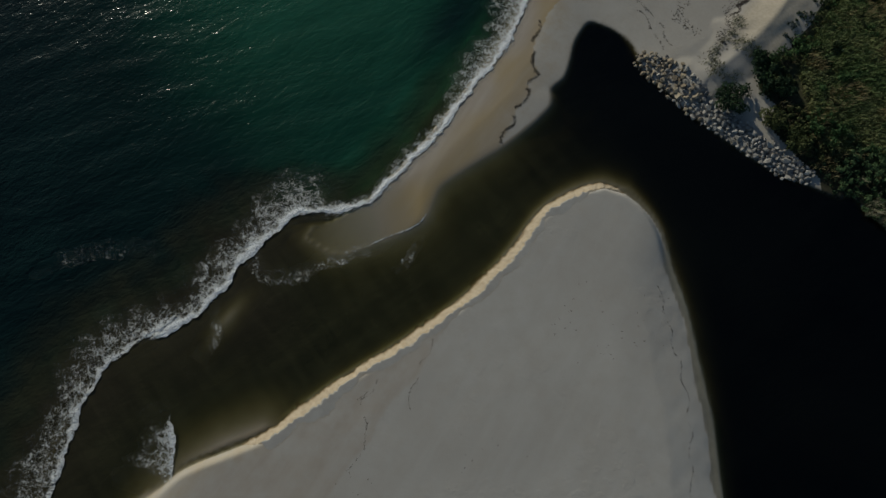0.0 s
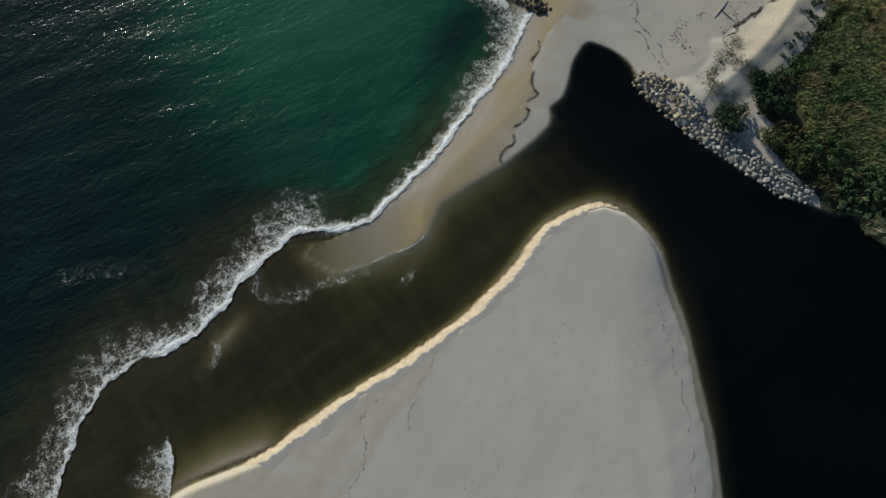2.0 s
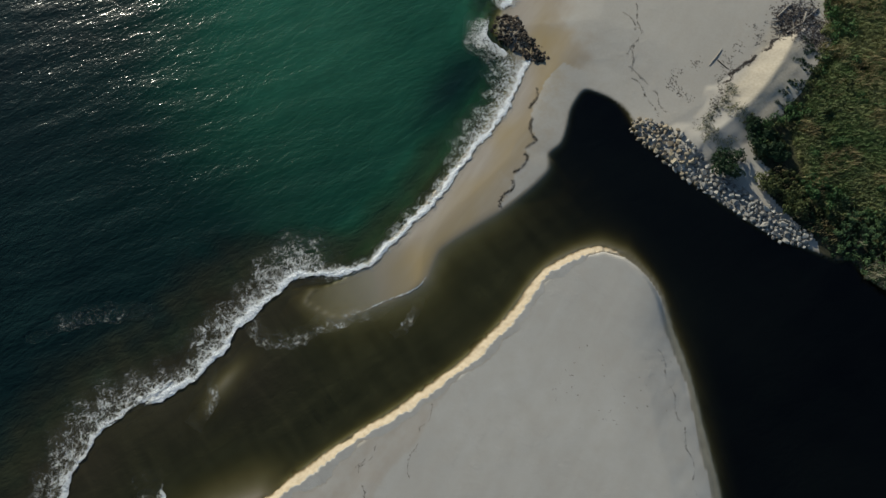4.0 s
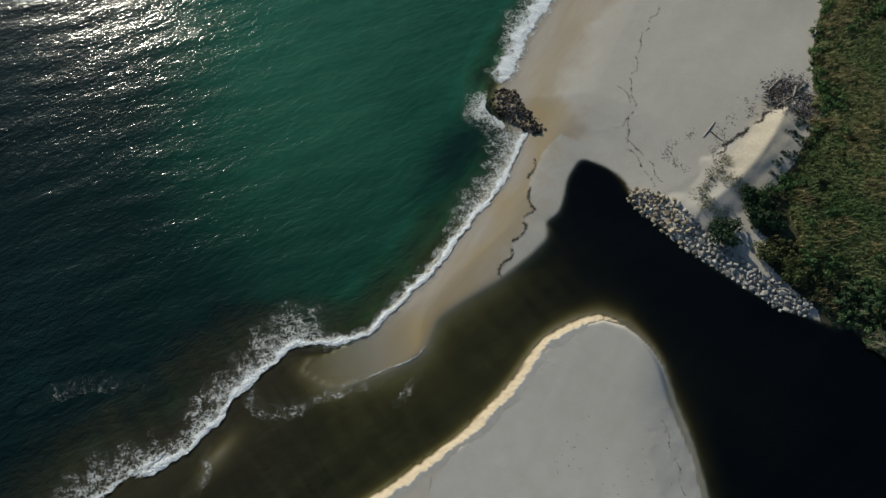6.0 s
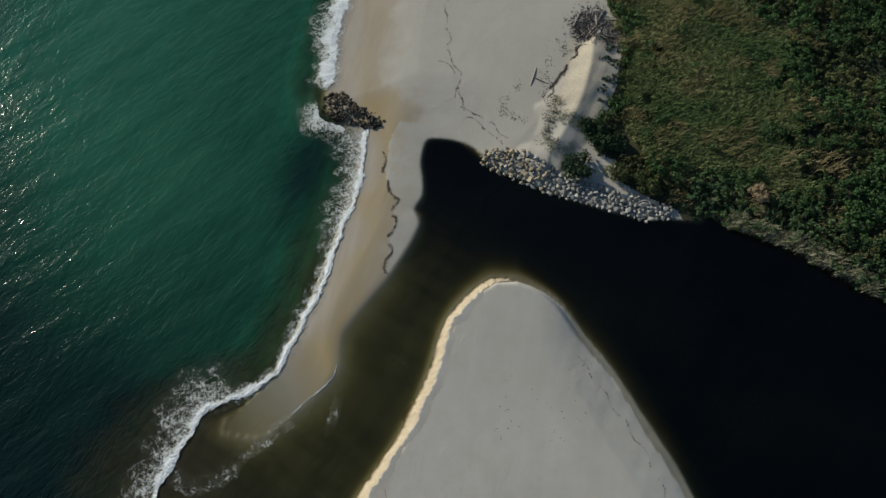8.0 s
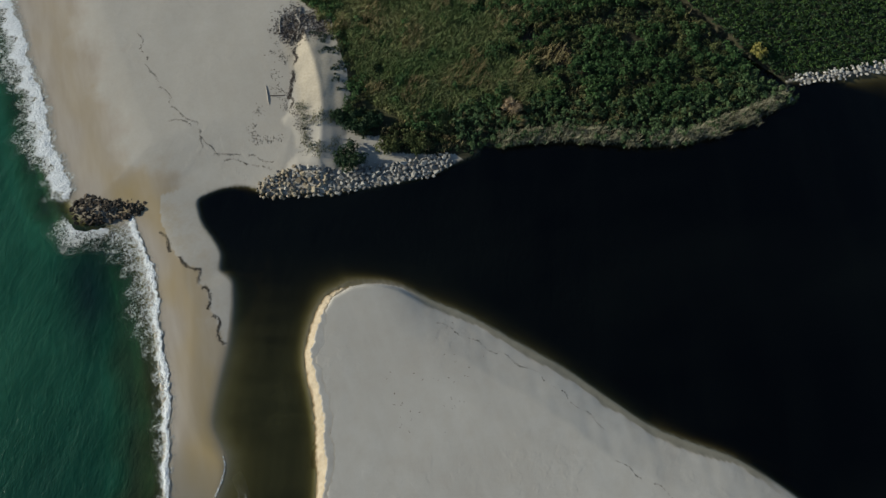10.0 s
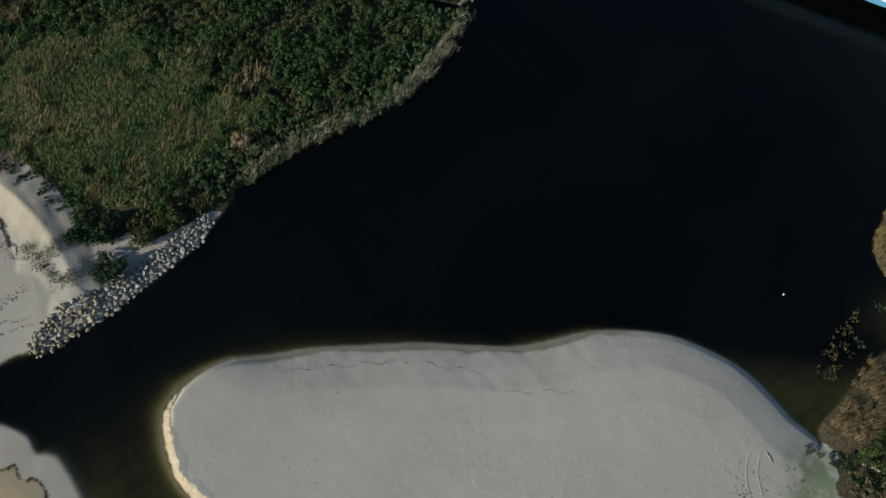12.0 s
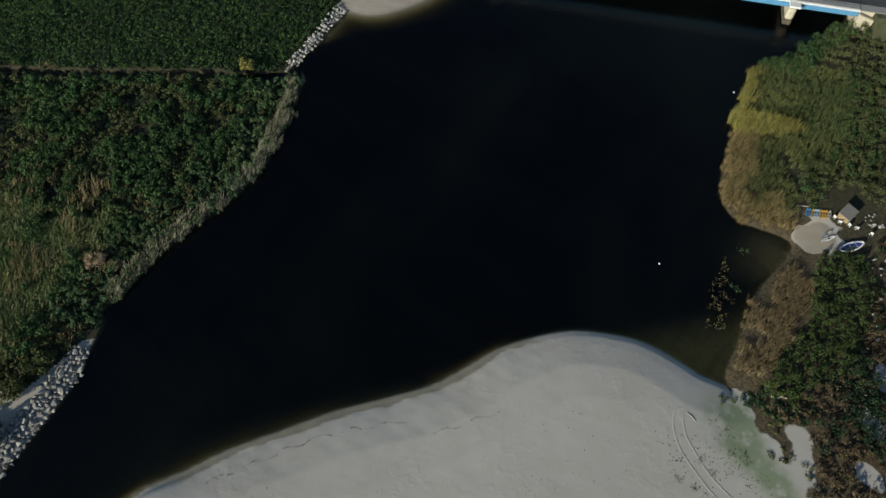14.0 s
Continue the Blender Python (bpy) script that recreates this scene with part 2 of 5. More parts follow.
def sheet(name, xs, ys, z, attributes=()):
    """One grid mesh; smooth shaded, with float attributes on its corners."""
    nx, ny = len(xs), len(ys)
    gx, gy = np.meshgrid(xs, ys)
    co = np.stack([gx.ravel(), gy.ravel(), z.ravel()], 1)
    i = (np.arange(ny - 1)[:, None] * nx + np.arange(nx - 1)[None]).ravel()
    quads = np.stack([i, i + 1, i + nx + 1, i + nx], 1)
    return mesh_of(name, co, quads, attributes)


def mesh_of(name, co, faces, attributes=(), shade=True):
    me = bpy.data.meshes.new(name)
    k = faces.shape[1]
    me.vertices.add(len(co))
    me.vertices.foreach_set("co", np.ascontiguousarray(co, np.float32).ravel())
    me.loops.add(faces.size)
    me.loops.foreach_set("vertex_index", np.ascontiguousarray(faces, np.int32).ravel())
    me.polygons.add(len(faces))
    me.polygons.foreach_set("loop_start", np.arange(0, faces.size, k, dtype=np.int32))
    if shade:
        me.polygons.foreach_set("use_smooth", np.ones(len(faces), bool))
    for key, values in attributes:
        me.attributes.new(key, "FLOAT", "POINT").data.foreach_set("value", np.ascontiguousarray(values, np.float32).ravel())
    me.update(calc_edges=True)
    return me


def axis(lo, hi, step, far):
    return np.concatenate([-np.array(far[::-1]) + lo, np.arange(lo, hi + step / 2, step), np.array(far) + hi])


FAR = [3, 10, 30, 80, 200, 500, 1200, 2600]


# ---- materials of the setting ----
def make_ground_material():
    n = Nodes("beach_ground")
    p = n.pos()
    wet, veg = n.attr("wet"), n.attr("veg")
    level = n.put("SeparateXYZ", {0: n.put("NewGeometry")}, out=2)
    big, mid, fine, grit = n.noise(p, 0.05, 5, 0.55), n.noise(p, 0.45, 5, 0.6), n.noise(p, 2.6, 4), n.noise(p, 12, 3)
    dry = n.mix(n.ramp(big, 0.35, 0.65), (0.385, 0.362, 0.33), (0.445, 0.425, 0.392))
    dry = n.mix(n.ramp(mid, 0.35, 0.75, 0.0, 0.5), dry, (0.37, 0.335, 0.29))
    drift = n.noise(n.pos((9, 1.2, 1), 60), 0.6, 4, 0.6)
    dry = n.mix(n.ramp(drift, 0.5, 0.75, 0.0, 0.3), dry, (0.46, 0.44, 0.41))
    dry = n.mix(n.ramp(grit, 0.66, 0.78, 0.0, 0.5), dry, (0.17, 0.15, 0.12))
    dry = n.mix(n.attr("cream"), dry, n.mix(n.ramp(fine, 0.35, 0.65), (0.395, 0.345, 0.27), (0.455, 0.40, 0.32)))
    streak = n.noise(n.pos((9, 1.6, 1), 57), 0.8, 4, 0.6)
    damp = n.mix(n.ramp(streak, 0.35, 0.65), (0.335, 0.285, 0.23), (0.395, 0.345, 0.29))
    ochre = n.noise(n.pos((14, 4, 1), 57), 0.7, 3, 0.55)
    damp = n.mix(n.math("MULTIPLY", n.attr("ochre"), n.ramp(ochre, 0.35, 0.62, 0.4, 1.0)), damp, (0.34, 0.255, 0.125))
    soak = n.ramp(level, 0.0, 0.14, 0.8, 0.0)
    damp = n.mix(soak, damp, (0.19, 0.17, 0.13))
    damp = n.mix(n.attr("soaked"), damp, n.mix(n.ramp(mid, 0.3, 0.7), (0.185, 0.17, 0.13), (0.235, 0.22, 0.175)))
    f = n.ramp(n.math("ADD", wet, n.math("MULTIPLY", n.math("SUBTRACT", mid, 0.5), 0.8)), 0.15, 0.85)
    col = n.mix(f, dry, damp)
    col = n.mix(n.ramp(level, -0.35, -0.05, 1.0, 0.0), col, n.mix(n.ramp(mid, 0.3, 0.7), (0.30, 0.255, 0.17), (0.38, 0.34, 0.25)))
    soil = n.mix(n.ramp(fine, 0.3, 0.7), (0.024, 0.028, 0.014), (0.06, 0.052, 0.03))
    soil = n.mix(n.attr("heath"), soil, n.mix(n.ramp(fine, 0.35, 0.65), (0.04, 0.033, 0.02), (0.11, 0.085, 0.05)))
    soil = n.mix(n.attr("grass"), soil, n.mix(n.ramp(mid, 0.35, 0.65), (0.07, 0.10, 0.03), (0.16, 0.15, 0.06)))
    col = n.mix(n.math("MULTIPLY", n.attr("moss"), n.ramp(mid, 0.3, 0.6, 0.2, 1.0), clamp=True), col, (0.20, 0.235, 0.15))
    g = n.ramp(n.math("ADD", veg, n.math("MULTIPLY", n.math("SUBTRACT", mid, 0.5), 1.3)), 0.45, 0.65)
    col = n.mix(g, col, soil)
    # trodden, wind-rippled relief
    pits = n.put("TexVoronoi", {"Vector": n.put("VectorMath", {0: p, 1: n.noise(p, 2.0, 2, out=1)}, operation="ADD"), "Scale": 2.3, "Randomness": 1.0})
    trodden = n.math("MULTIPLY", n.ramp(n.noise(p, 0.07, 3), 0.45, 0.6, 0.15, 1.0), n.ramp(n.noise(p, 0.5, 3), 0.52, 0.62))
    tread = n.math("MULTIPLY", n.ramp(pits, 0.05, 0.26), trodden)
    relief = n.math("ADD", n.math("MULTIPLY", fine, 0.012), n.math("MULTIPLY", tread, 0.016))
    relief = n.math("ADD", relief, n.math("MULTIPLY", n.noise(n.pos((5, 1, 1), 60), 0.8, 3), 0.012))
    relief = n.math("ADD", relief, n.math("MULTIPLY", grit, 0.008))
    rough = n.ramp(f, 0.0, 1.0, 0.95, 0.45)
    return n.done(n.surface(col, rough, 0.0, n.bump(relief, n.ramp(f, 0, 1, 0.9, 0.2), 1.0), 0.3))


def make_water_material():
    n = Nodes("sea_and_river_water")
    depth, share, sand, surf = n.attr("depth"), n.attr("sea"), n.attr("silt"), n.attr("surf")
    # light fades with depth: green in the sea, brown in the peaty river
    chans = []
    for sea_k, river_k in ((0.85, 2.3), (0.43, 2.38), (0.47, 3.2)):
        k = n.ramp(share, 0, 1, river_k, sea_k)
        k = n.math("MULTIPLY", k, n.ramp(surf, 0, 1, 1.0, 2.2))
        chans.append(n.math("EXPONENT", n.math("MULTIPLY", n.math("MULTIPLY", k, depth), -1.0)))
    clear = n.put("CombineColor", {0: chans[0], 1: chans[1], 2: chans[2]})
    cloud = n.noise(n.pos(), 0.07, 3)
    swell = n.noise(n.pos((2.0, 1, 1), 26), 0.36, 2, 0.45, warp=0.4)
    chop = n.noise(n.pos((1.8, 1, 1), 30), 1.0, 3, 0.5, warp=0.6)
    ripple = n.noise(n.pos((1.6, 1, 1), 38), 3.0, 2, 0.5, warp=0.5)
    gust = n.ramp(n.noise(n.pos((2, 1, 1), 20), 0.06, 3), 0.3, 0.7, 0.7, 1.15)
    h = n.math("ADD", n.math("MULTIPLY", swell, 0.34), n.math("MULTIPLY", chop, 0.34))
    h = n.math("ADD", h, n.math("MULTIPLY", ripple, 0.13))
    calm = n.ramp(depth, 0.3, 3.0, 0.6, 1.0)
    force = n.math("MULTIPLY", gust, calm)
    normal = n.bump(h, n.math("MULTIPLY", force, n.ramp(share, 0, 1, 0.14, 0.37)), 1.0)
    inner = n.bump(h, n.math("MULTIPLY", force, n.ramp(share, 0, 1, 0.3, 0.85)), 1.0)
    # stirred-up sand in the river's mouth, black peaty water above it
    drift = n.noise(n.pos((7, 1.2, 1), 37), 0.22, 5, 0.62)
    bars = n.noise(n.pos((1, 6, 1), 37), 0.5, 3, 0.5, warp=0.6)
    grain = n.math("ADD", n.math("MULTIPLY", drift, 0.6), n.math("MULTIPLY", bars, 0.4))
    muddy = n.mix(n.ramp(grain, 0.36, 0.64), (0.0135, 0.0145, 0.006), (0.031, 0.031, 0.0135))
    muddy = n.mix(surf, muddy, n.mix(n.ramp(grain, 0.36, 0.64), (0.024, 0.020, 0.0115), (0.042, 0.036, 0.021)))
    # paler streaks and patches are cloud reflections painted into the black water
    peat_sheen = n.mix(n.ramp(n.noise(n.pos((5, 1, 1), 35), 0.12, 4, 0.6), 0.45, 0.75), (0.0003, 0.0005, 0.0006), (0.0014, 0.0019, 0.0017))
    peat_sheen = n.mix(n.ramp(n.noise(n.pos((2.5, 1, 1), -35), 0.03, 3, 0.55), 0.45, 0.7), peat_sheen, (0.003, 0.0038, 0.003))
    shelf = n.mix(n.ramp(cloud, 0.35, 0.65), (0.012, 0.047, 0.0265), (0.0165, 0.059, 0.0335))
    offing = n.mix(n.ramp(cloud, 0.35, 0.65), (0.0023, 0.0095, 0.0096), (0.0044, 0.016, 0.0152))
    body = n.put("BsdfDiffuse", {0: n.mix(n.math("MULTIPLY", share, n.ramp(surf, 0, 1, 1.0, 0.35)), n.mix(sand, peat_sheen, muddy), n.mix(n.ramp(depth, 1.4, 4.2), shelf, offing)), "Normal": inner})
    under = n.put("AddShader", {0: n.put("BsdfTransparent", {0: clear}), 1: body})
    gloss = n.put("BsdfGlossy", {"Color": (1, 1, 1, 1), "Roughness": 0.19, "Normal": normal})
    facing = n.put("LayerWeight", {"Blend": 0.5, "Normal": normal}, out=1)
    fres = n.math("ADD", n.math("MULTIPLY", n.math("POWER", facing, 5.0), 0.97), 0.018)
    return n.done(n.put("MixShader", {0: fres, 1: under, 2: gloss}))


def make_foam_material():
    n = Nodes("sea_foam")
    p = n.pos()
    warped = n.put("VectorMath", {0: p, 1: n.put("VectorMath", {0: n.noise(p, 0.9, 4, 0.6, out=1), 3: 1.6}, operation="SCALE")}, operation="ADD")
    # bubbles in cells: threads of foam round open water, at two sizes
    wide = n.put("TexVoronoi", {"Vector": warped, "Scale": 1.3, "Randomness": 1.0}, feature="DISTANCE_TO_EDGE")
    fine = n.put("TexVoronoi", {"Vector": warped, "Scale": 3.7, "Randomness": 1.0}, feature="DISTANCE_TO_EDGE")
    lace = n.math("MINIMUM", wide, n.math("MULTIPLY", fine, 1.5))
    cover = n.attr("cover")
    patch = n.math("ADD", cover, n.math("MULTIPLY", n.math("SUBTRACT", n.noise(p, 0.6, 6, 0.75), 0.5), 1.5))
    width = n.math("MULTIPLY", n.math("POWER", n.math("MAXIMUM", patch, 0.0), 2.0), 0.42)
    alpha = n.ramp(n.math("SUBTRACT", width, lace), -0.01, 0.05)
    tone = n.mix(n.ramp(cover, 0.4, 0.9), (0.46, 0.45, 0.40), (0.80, 0.82, 0.84))
    white = n.surface(n.mix(n.ramp(fine, 0, 0.3), tone, (0.5, 0.53, 0.56)), 0.7, 0, n.bump(n.noise(p, 3, 5), 0.9, 0.3))
    return n.done(n.put("MixShader", {0: alpha, 1: n.put("BsdfTransparent"), 2: white}))


def make_leaf_material(name, colors, patch=0.12):
    """Leaves: each leaf its own tone, with broad drifts of colour."""
    n = Nodes(name)
    p = n.pos()
    one = n.put("NewGeometry", out=8)
    drift = n.noise(p, patch, 4, 0.6)
    a = n.mix(n.ramp(drift, 0.35, 0.65), colors[0], colors[1])
    col = n.mix(n.ramp(one, 0.55, 1.0, 0.0, 0.5), a, colors[2])
    col = n.mix(n.ramp(one, 0.0, 0.3, 0.3, 0.0), col, [c * 0.5 for c in colors[0]])
    broad = n.noise(p, 0.05, 3, 0.6)
    col = n.mix(n.ramp(broad, 0.38, 0.62, 0.45, 0.0), col, [c * 0.55 for c in colors[0]])
    return n.done(n.put("MixShader", {0: 0.2, 1: n.surface(col, 0.7, 0, None, 0.15), 2: n.put("BsdfTranslucent", {0: col})}))


ground_mat, water_mat, foam_mat = make_ground_material(), make_water_material(), make_foam_material()

# ---- ground, bed and water ----
gx, gy = axis(-85, 135, 0.36, FAR), axis(-110, 135, 0.36, FAR)
mx, my = np.meshgrid(gx, gy)
gz = ground_height(mx, my)
d_wash, _ = distance(mx, my, sea_line)
d_riv, _ = distance(mx, my, curve(RIVER_SHORE))
wet_zone = np.where(inside(mx, my, DRY_STRIP), 0.25, 1.0) * smooth(-d_wash - 4.5 * waver(mx, my, 5.0, 6.0) - 1.5 * waver(mx, my, 1.7, 2.0), -17, -6)
wet_zone = np.maximum(wet_zone, np.where(inside(mx, my, DRY_STRIP) | (d_wash > 12), smooth(-gz, -0.10, -0.02), smooth(-gz, -0.30, -0.12)))
rim_w = 1.15 + 0.4 * waver(mx, my, 4.0, 3.0) + 0.25 * waver(mx, my, 1.2, 1.0)
soaked_zone = smooth(rim_w - distance(mx, my, lagoon_edge)[0], -0.2, 0.2) * smooth(-my, -34, -27) * smooth(my, -30, -20)
wet_zone = np.maximum(wet_zone, 1.2 * soaked_zone)
# the spit's sand inside this outline is toned darker through the wet mask
TONE_WEDGE = np.array([(-40, -34), (-12.9, -0.8), (-6.4, 9.3), (-0.3, 17.0), (1.5, 20), (-30, 22), (-70, -30)], float)
d_wedge = distance(mx, my, TONE_WEDGE[:5])[0] * np.where(inside(mx, my, TONE_WEDGE), 1.0, -1.0)
wet_zone = np.maximum(wet_zone, 0.5 * smooth(d_wedge + 0.5 * waver(mx, my, 3.0, 2.0), -0.4, 0.6) * inside(mx, my, SOUTH))
veg_zone = np.maximum(np.maximum(inside(mx, my, veg_edge), (d_riv < 3) & (mx > 57) & inside(mx, my, NORTH)) * 1.0, inside(mx, my, east_edge) * 1.0)
d_east, _ = distance(mx, my, curve(EAST_SHORE))
d_ee, _ = distance(mx, my, east_edge, True)
east_in = np.where(inside(mx, my, east_edge), d_ee, -d_ee)
veg_zone = np.maximum(veg_zone * (1 - (east_in > 0)), smooth(east_in + 1.2 * waver(mx, my, 1.8), -1.2, 2.2))
veg_zone = np.maximum(veg_zone, smooth(-d_east, -9, -5) * (gz < 0.25) * (my < -50))
heath_zone = np.maximum(smooth(east_in, -4, 1) * smooth(-(mx + 0.35 * my), -24, -6), smooth(-d_east, -10, -4) * (my < -49))
wet_zone = np.maximum(wet_zone, 0.75 * smooth(mx, 112, 116) * smooth(-my, 5, 9) * smooth(-mx, -150, -120))
landing = smooth(-np.hypot((mx - 46.6) / 2.9, (my + 75.4) / 3.3) + 0.16 * waver(mx, my, 1.1, 2.0), -1.15, -0.9)
wet_zone = np.maximum(wet_zone, 0.9 * landing)
veg_zone = np.maximum(veg_zone, smooth(-d_east, -7, -4.5) * (mx > 30) * (my < -52) * inside(mx, my, SOUTH)) * (1 - landing)
soaked_zone = np.maximum(soaked_zone, 0.45 * landing)
grass_zone = smooth(np.where(inside(mx, my, np.array(PALE_AREA, float)), 1.0, -1.0) * distance(mx, my, np.array(PALE_AREA, float), True)[0], -3, 4)
moss_zone = sum(np.exp(-((mx - px) / rx) ** 2 - ((my - py) / ry) ** 2) for px, py, rx, ry in ((23.2, -47.3, 2.2, 3.0), (19.5, -49, 2.8, 2.2), (15.5, -48.4, 3.0, 2.2), (12.5, -49.5, 3.2, 1.8), (22, -50, 2.4, 1.6), (18, -46.4, 2.6, 1.8), (10, -50.6, 3, 1.6)))
for px, py, rx, ry in BARE_SAND:
    veg_zone = veg_zone * smooth(np.hypot((mx - px) / rx, (my - py) / ry) + 0.35 * waver(mx, my, 1.3, 2.0), 0.7, 1.2)
ochre_zone = smooth(d_wash + 2.2 * waver(mx, my, 4.0, 2.0), 1.5, 6) * smooth(-d_wash - 3.0 * waver(mx, my, 5.0, 1.0), -14, -6)
ochre_zone = ochre_zone * (1 - 0.65 * smooth(my, 80, 88))
ochre_zone = np.maximum(ochre_zone, 0.8 * smooth(-distance(mx, my, APRON)[0], -4, -1))
d_dune, dune_u = distance(mx, my, DUNE_CREST)
cream_zone = smooth(-d_dune, -6, -3) * smooth(dune_u, 0.0, 0.03) * smooth(-dune_u, -0.95, -0.6)
cream_zone = np.maximum(cream_zone, 0.28 * inside(mx, my, NORTH) * (1 - smooth(mx, 100, 110)))
ground = new("ground", sheet("ground", gx, gy, gz, (("wet", wet_zone), ("veg", veg_zone), ("heath", heath_zone), ("grass", grass_zone), ("moss", moss_zone), ("ochre", ochre_zone), ("cream", cream_zone), ("soaked", soaked_zone))))
ground.data.materials.append(ground_mat)
tagged(ground, "pale grey sand spit, beach and river bed", "ground", kind="structure")

wx, wy = axis(-85, 135, 0.6, FAR), axis(-110, 135, 0.6, FAR)
mx, my = np.meshgrid(wx, wy)
wz = ground_height(mx, my)
d_front, _ = distance(mx, my, np.vstack([sea_line, bar_line]))
over_bar = smooth(distance(mx, my, sea_line)[0] - distance(mx, my, bar_line)[0], -6, 8)
seaward = np.where(inside(mx, my, SEA), d_front, -d_front) + 1.2 * waver(mx, my, 3.0) + 1.5 * over_bar * waver(mx, my, 1.6, 2.0)
sea_share = smooth((seaward - (-1.0 + 3.0 * over_bar)) / (8.5 + 5 * over_bar), 0.0, 1.0)
silt_zone = smooth(-(0.8 * mx + 0.6 * my), -54, -26) * smooth(40 - mx, 0, 8)
surf_zone = np.exp(-(distance(mx, my, bar_line)[0] / 7.5) ** 2) * smooth(-mx, 14, 22) * (0.75 + 0.25 * waver(mx, my, 4.0, 1.0))
surf_zone = np.maximum(surf_zone, 0.8 * np.exp(-(np.hypot((mx + 29) / 8, (my - 22) / 7)) ** 2))
cove_mud = np.exp(-np.hypot((mx - 45.5) / 4.5, (my + 66.5) / 5.0) ** 2)
silt_zone, surf_zone = np.maximum(silt_zone, cove_mud), np.maximum(surf_zone, 0.55 * cove_mud)
surf_zone = np.maximum(surf_zone, 0.7 * np.exp(-(distance(mx, my, APRON)[0] / 3.5) ** 2))
roll = 0.03 * np.sin((mx * 0.44 - my * 0.9) * 0.8 + 1.5 * waver(mx, my, 14.0)) + 0.02 * np.sin((mx * 0.2 - my * 0.98) * 1.25 + 2 * waver(mx, my, 9.0, 3.0))
roll = roll * sea_share * smooth(-wz, 0.5, 2.0) * (np.abs(mx) < 140) * (np.abs(my) < 140)
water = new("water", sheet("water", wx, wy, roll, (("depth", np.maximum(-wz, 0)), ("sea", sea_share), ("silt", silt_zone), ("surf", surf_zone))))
water.data.materials.append(water_mat)
tagged(water, "dark green sea and black river water", "water", kind="structure")


# ---- foam ----
def foam(name, points, back, front_cover, tail_cover, label, lift=0.2, seed=0, rough=1.0, front=0.8, ahead=0.0, lead=0.3):
    """A breaking or spent wave: a thin white front along a line, threads of foam behind it on the line's left."""
    rng = np.random.default_rng(seed)
    line = curve(points, 8)
    seg = np.hypot(*np.diff(line, axis=0).T)
    s = np.concatenate([[0], np.cumsum(seg)])
    m = int(s[-1] / 0.35) + 2
    u = np.linspace(0, s[-1], m)
    px, py = np.interp(u, s, line[:, 0]), np.interp(u, s, line[:, 1])
    tx, ty = np.gradient(px), np.gradient(py)
    ln = np.hypot(tx, ty)
    nx, ny = -ty / ln, tx / ln
    wob = rough * (0.45 * np.sin(u * 0.35 + seed) + 0.25 * np.sin(u * 1.1 + 2 * seed) + 0.12 * np.sin(u * 3.7) + 0.06 * rng.standard_normal(m))
    width = np.interp(u, np.linspace(0, s[-1], len(back)), back) * (1 + 0.2 * np.sin(u * 0.33 + seed) + 0.1 * np.sin(u * 1.7))
    ends = smooth(np.minimum(u, s[-1] - u), 0, min(5.0, s[-1] / 3))
    side = np.sign(width.mean())
    v = np.linspace(0, 1, 24)[None]
    reach = -ahead + (np.abs(width)[:, None] + ahead) * v
    off = side * reach + wob[:, None] * np.exp(-np.maximum(reach, 0) / 2)
    x, y = px[:, None] + nx[:, None] * off, py[:, None] + ny[:, None] * off
    base = np.maximum(ground_height(x, y), 0) + 0.03
    crest = front * (0.75 + 0.35 * np.sin(u * 0.8 + seed) + 0.2 * np.sin(u * 2.3))[:, None]
    z = base + lift * ends[:, None] * np.exp(-((reach - 0.5 * crest) / (0.5 * front + 0.1)) ** 2) * (0.7 + 0.3 * np.sin(u * 3.1 + seed)[:, None])
    tail = tail_cover * (1 - 0.65 * smooth(reach / np.abs(width)[:, None], 0.15, 1.0))
    cover = np.where(reach < 0, lead * (1 + reach / max(ahead, 0.1) * 0.6), front_cover + (tail - front_cover) * smooth(reach, 0.6 * crest, 1.5 * crest + 0.2))
    cover = cover * ends[:, None] - (1 - ends[:, None]) * 0.5 - 0.6 * smooth(v, 0.86, 1.0) - 0.6 * (1 - smooth(v, 0.0, 0.08)) * (ahead > 0)
    k = v.shape[1]
    i = (np.arange(m - 1)[:, None] * k + np.arange(k - 1)[None]).ravel()
    me = mesh_of(name, np.stack([x.ravel(), y.ravel(), z.ravel()], 1), np.stack([i, i + k, i + k + 1, i + 1], 1), (("cover", cover),))
    me.materials.append(foam_mat)
    return tagged(new(name, me), label, "foam", "foam along the shore", "stuff")


SHORE_LABEL = "white lacy foam of a wave washing up the sand"
BAR_LABEL = "white breaking wave over the drowned sand bar"
FLECK_LABEL = "thin streak of foam on the brown river water"
foam("breaking_wave", [(16.9, 78.5), (14.4, 73.6), (11.2, 67.0), (6.6, 59.6), (1.9, 53.1), (-2.3, 47.6), (-6.4, 42.7), (-10.5, 38.8), (-15, 37.0), (-20, 36.4), (-23.5, 35.2)][::-1], [3.0, 2.2, 3.2, 6.0, 9.0], 1.1, 0.5, SHORE_LABEL, 0.16, 1, 0.6, 0.7, 1.2, 0.3)
foam("breaking_wave", [(40, 146), (29, 124), (23.2, 111.5), (16.4, 98), (12.0, 88), (9.3, 84)][::-1], [5.0, 6.0, 6.5, 6.5, 6.5], 1.25, 0.6, SHORE_LABEL, 0.16, 2, 0.7, 2.0, 1.8, 0.5)
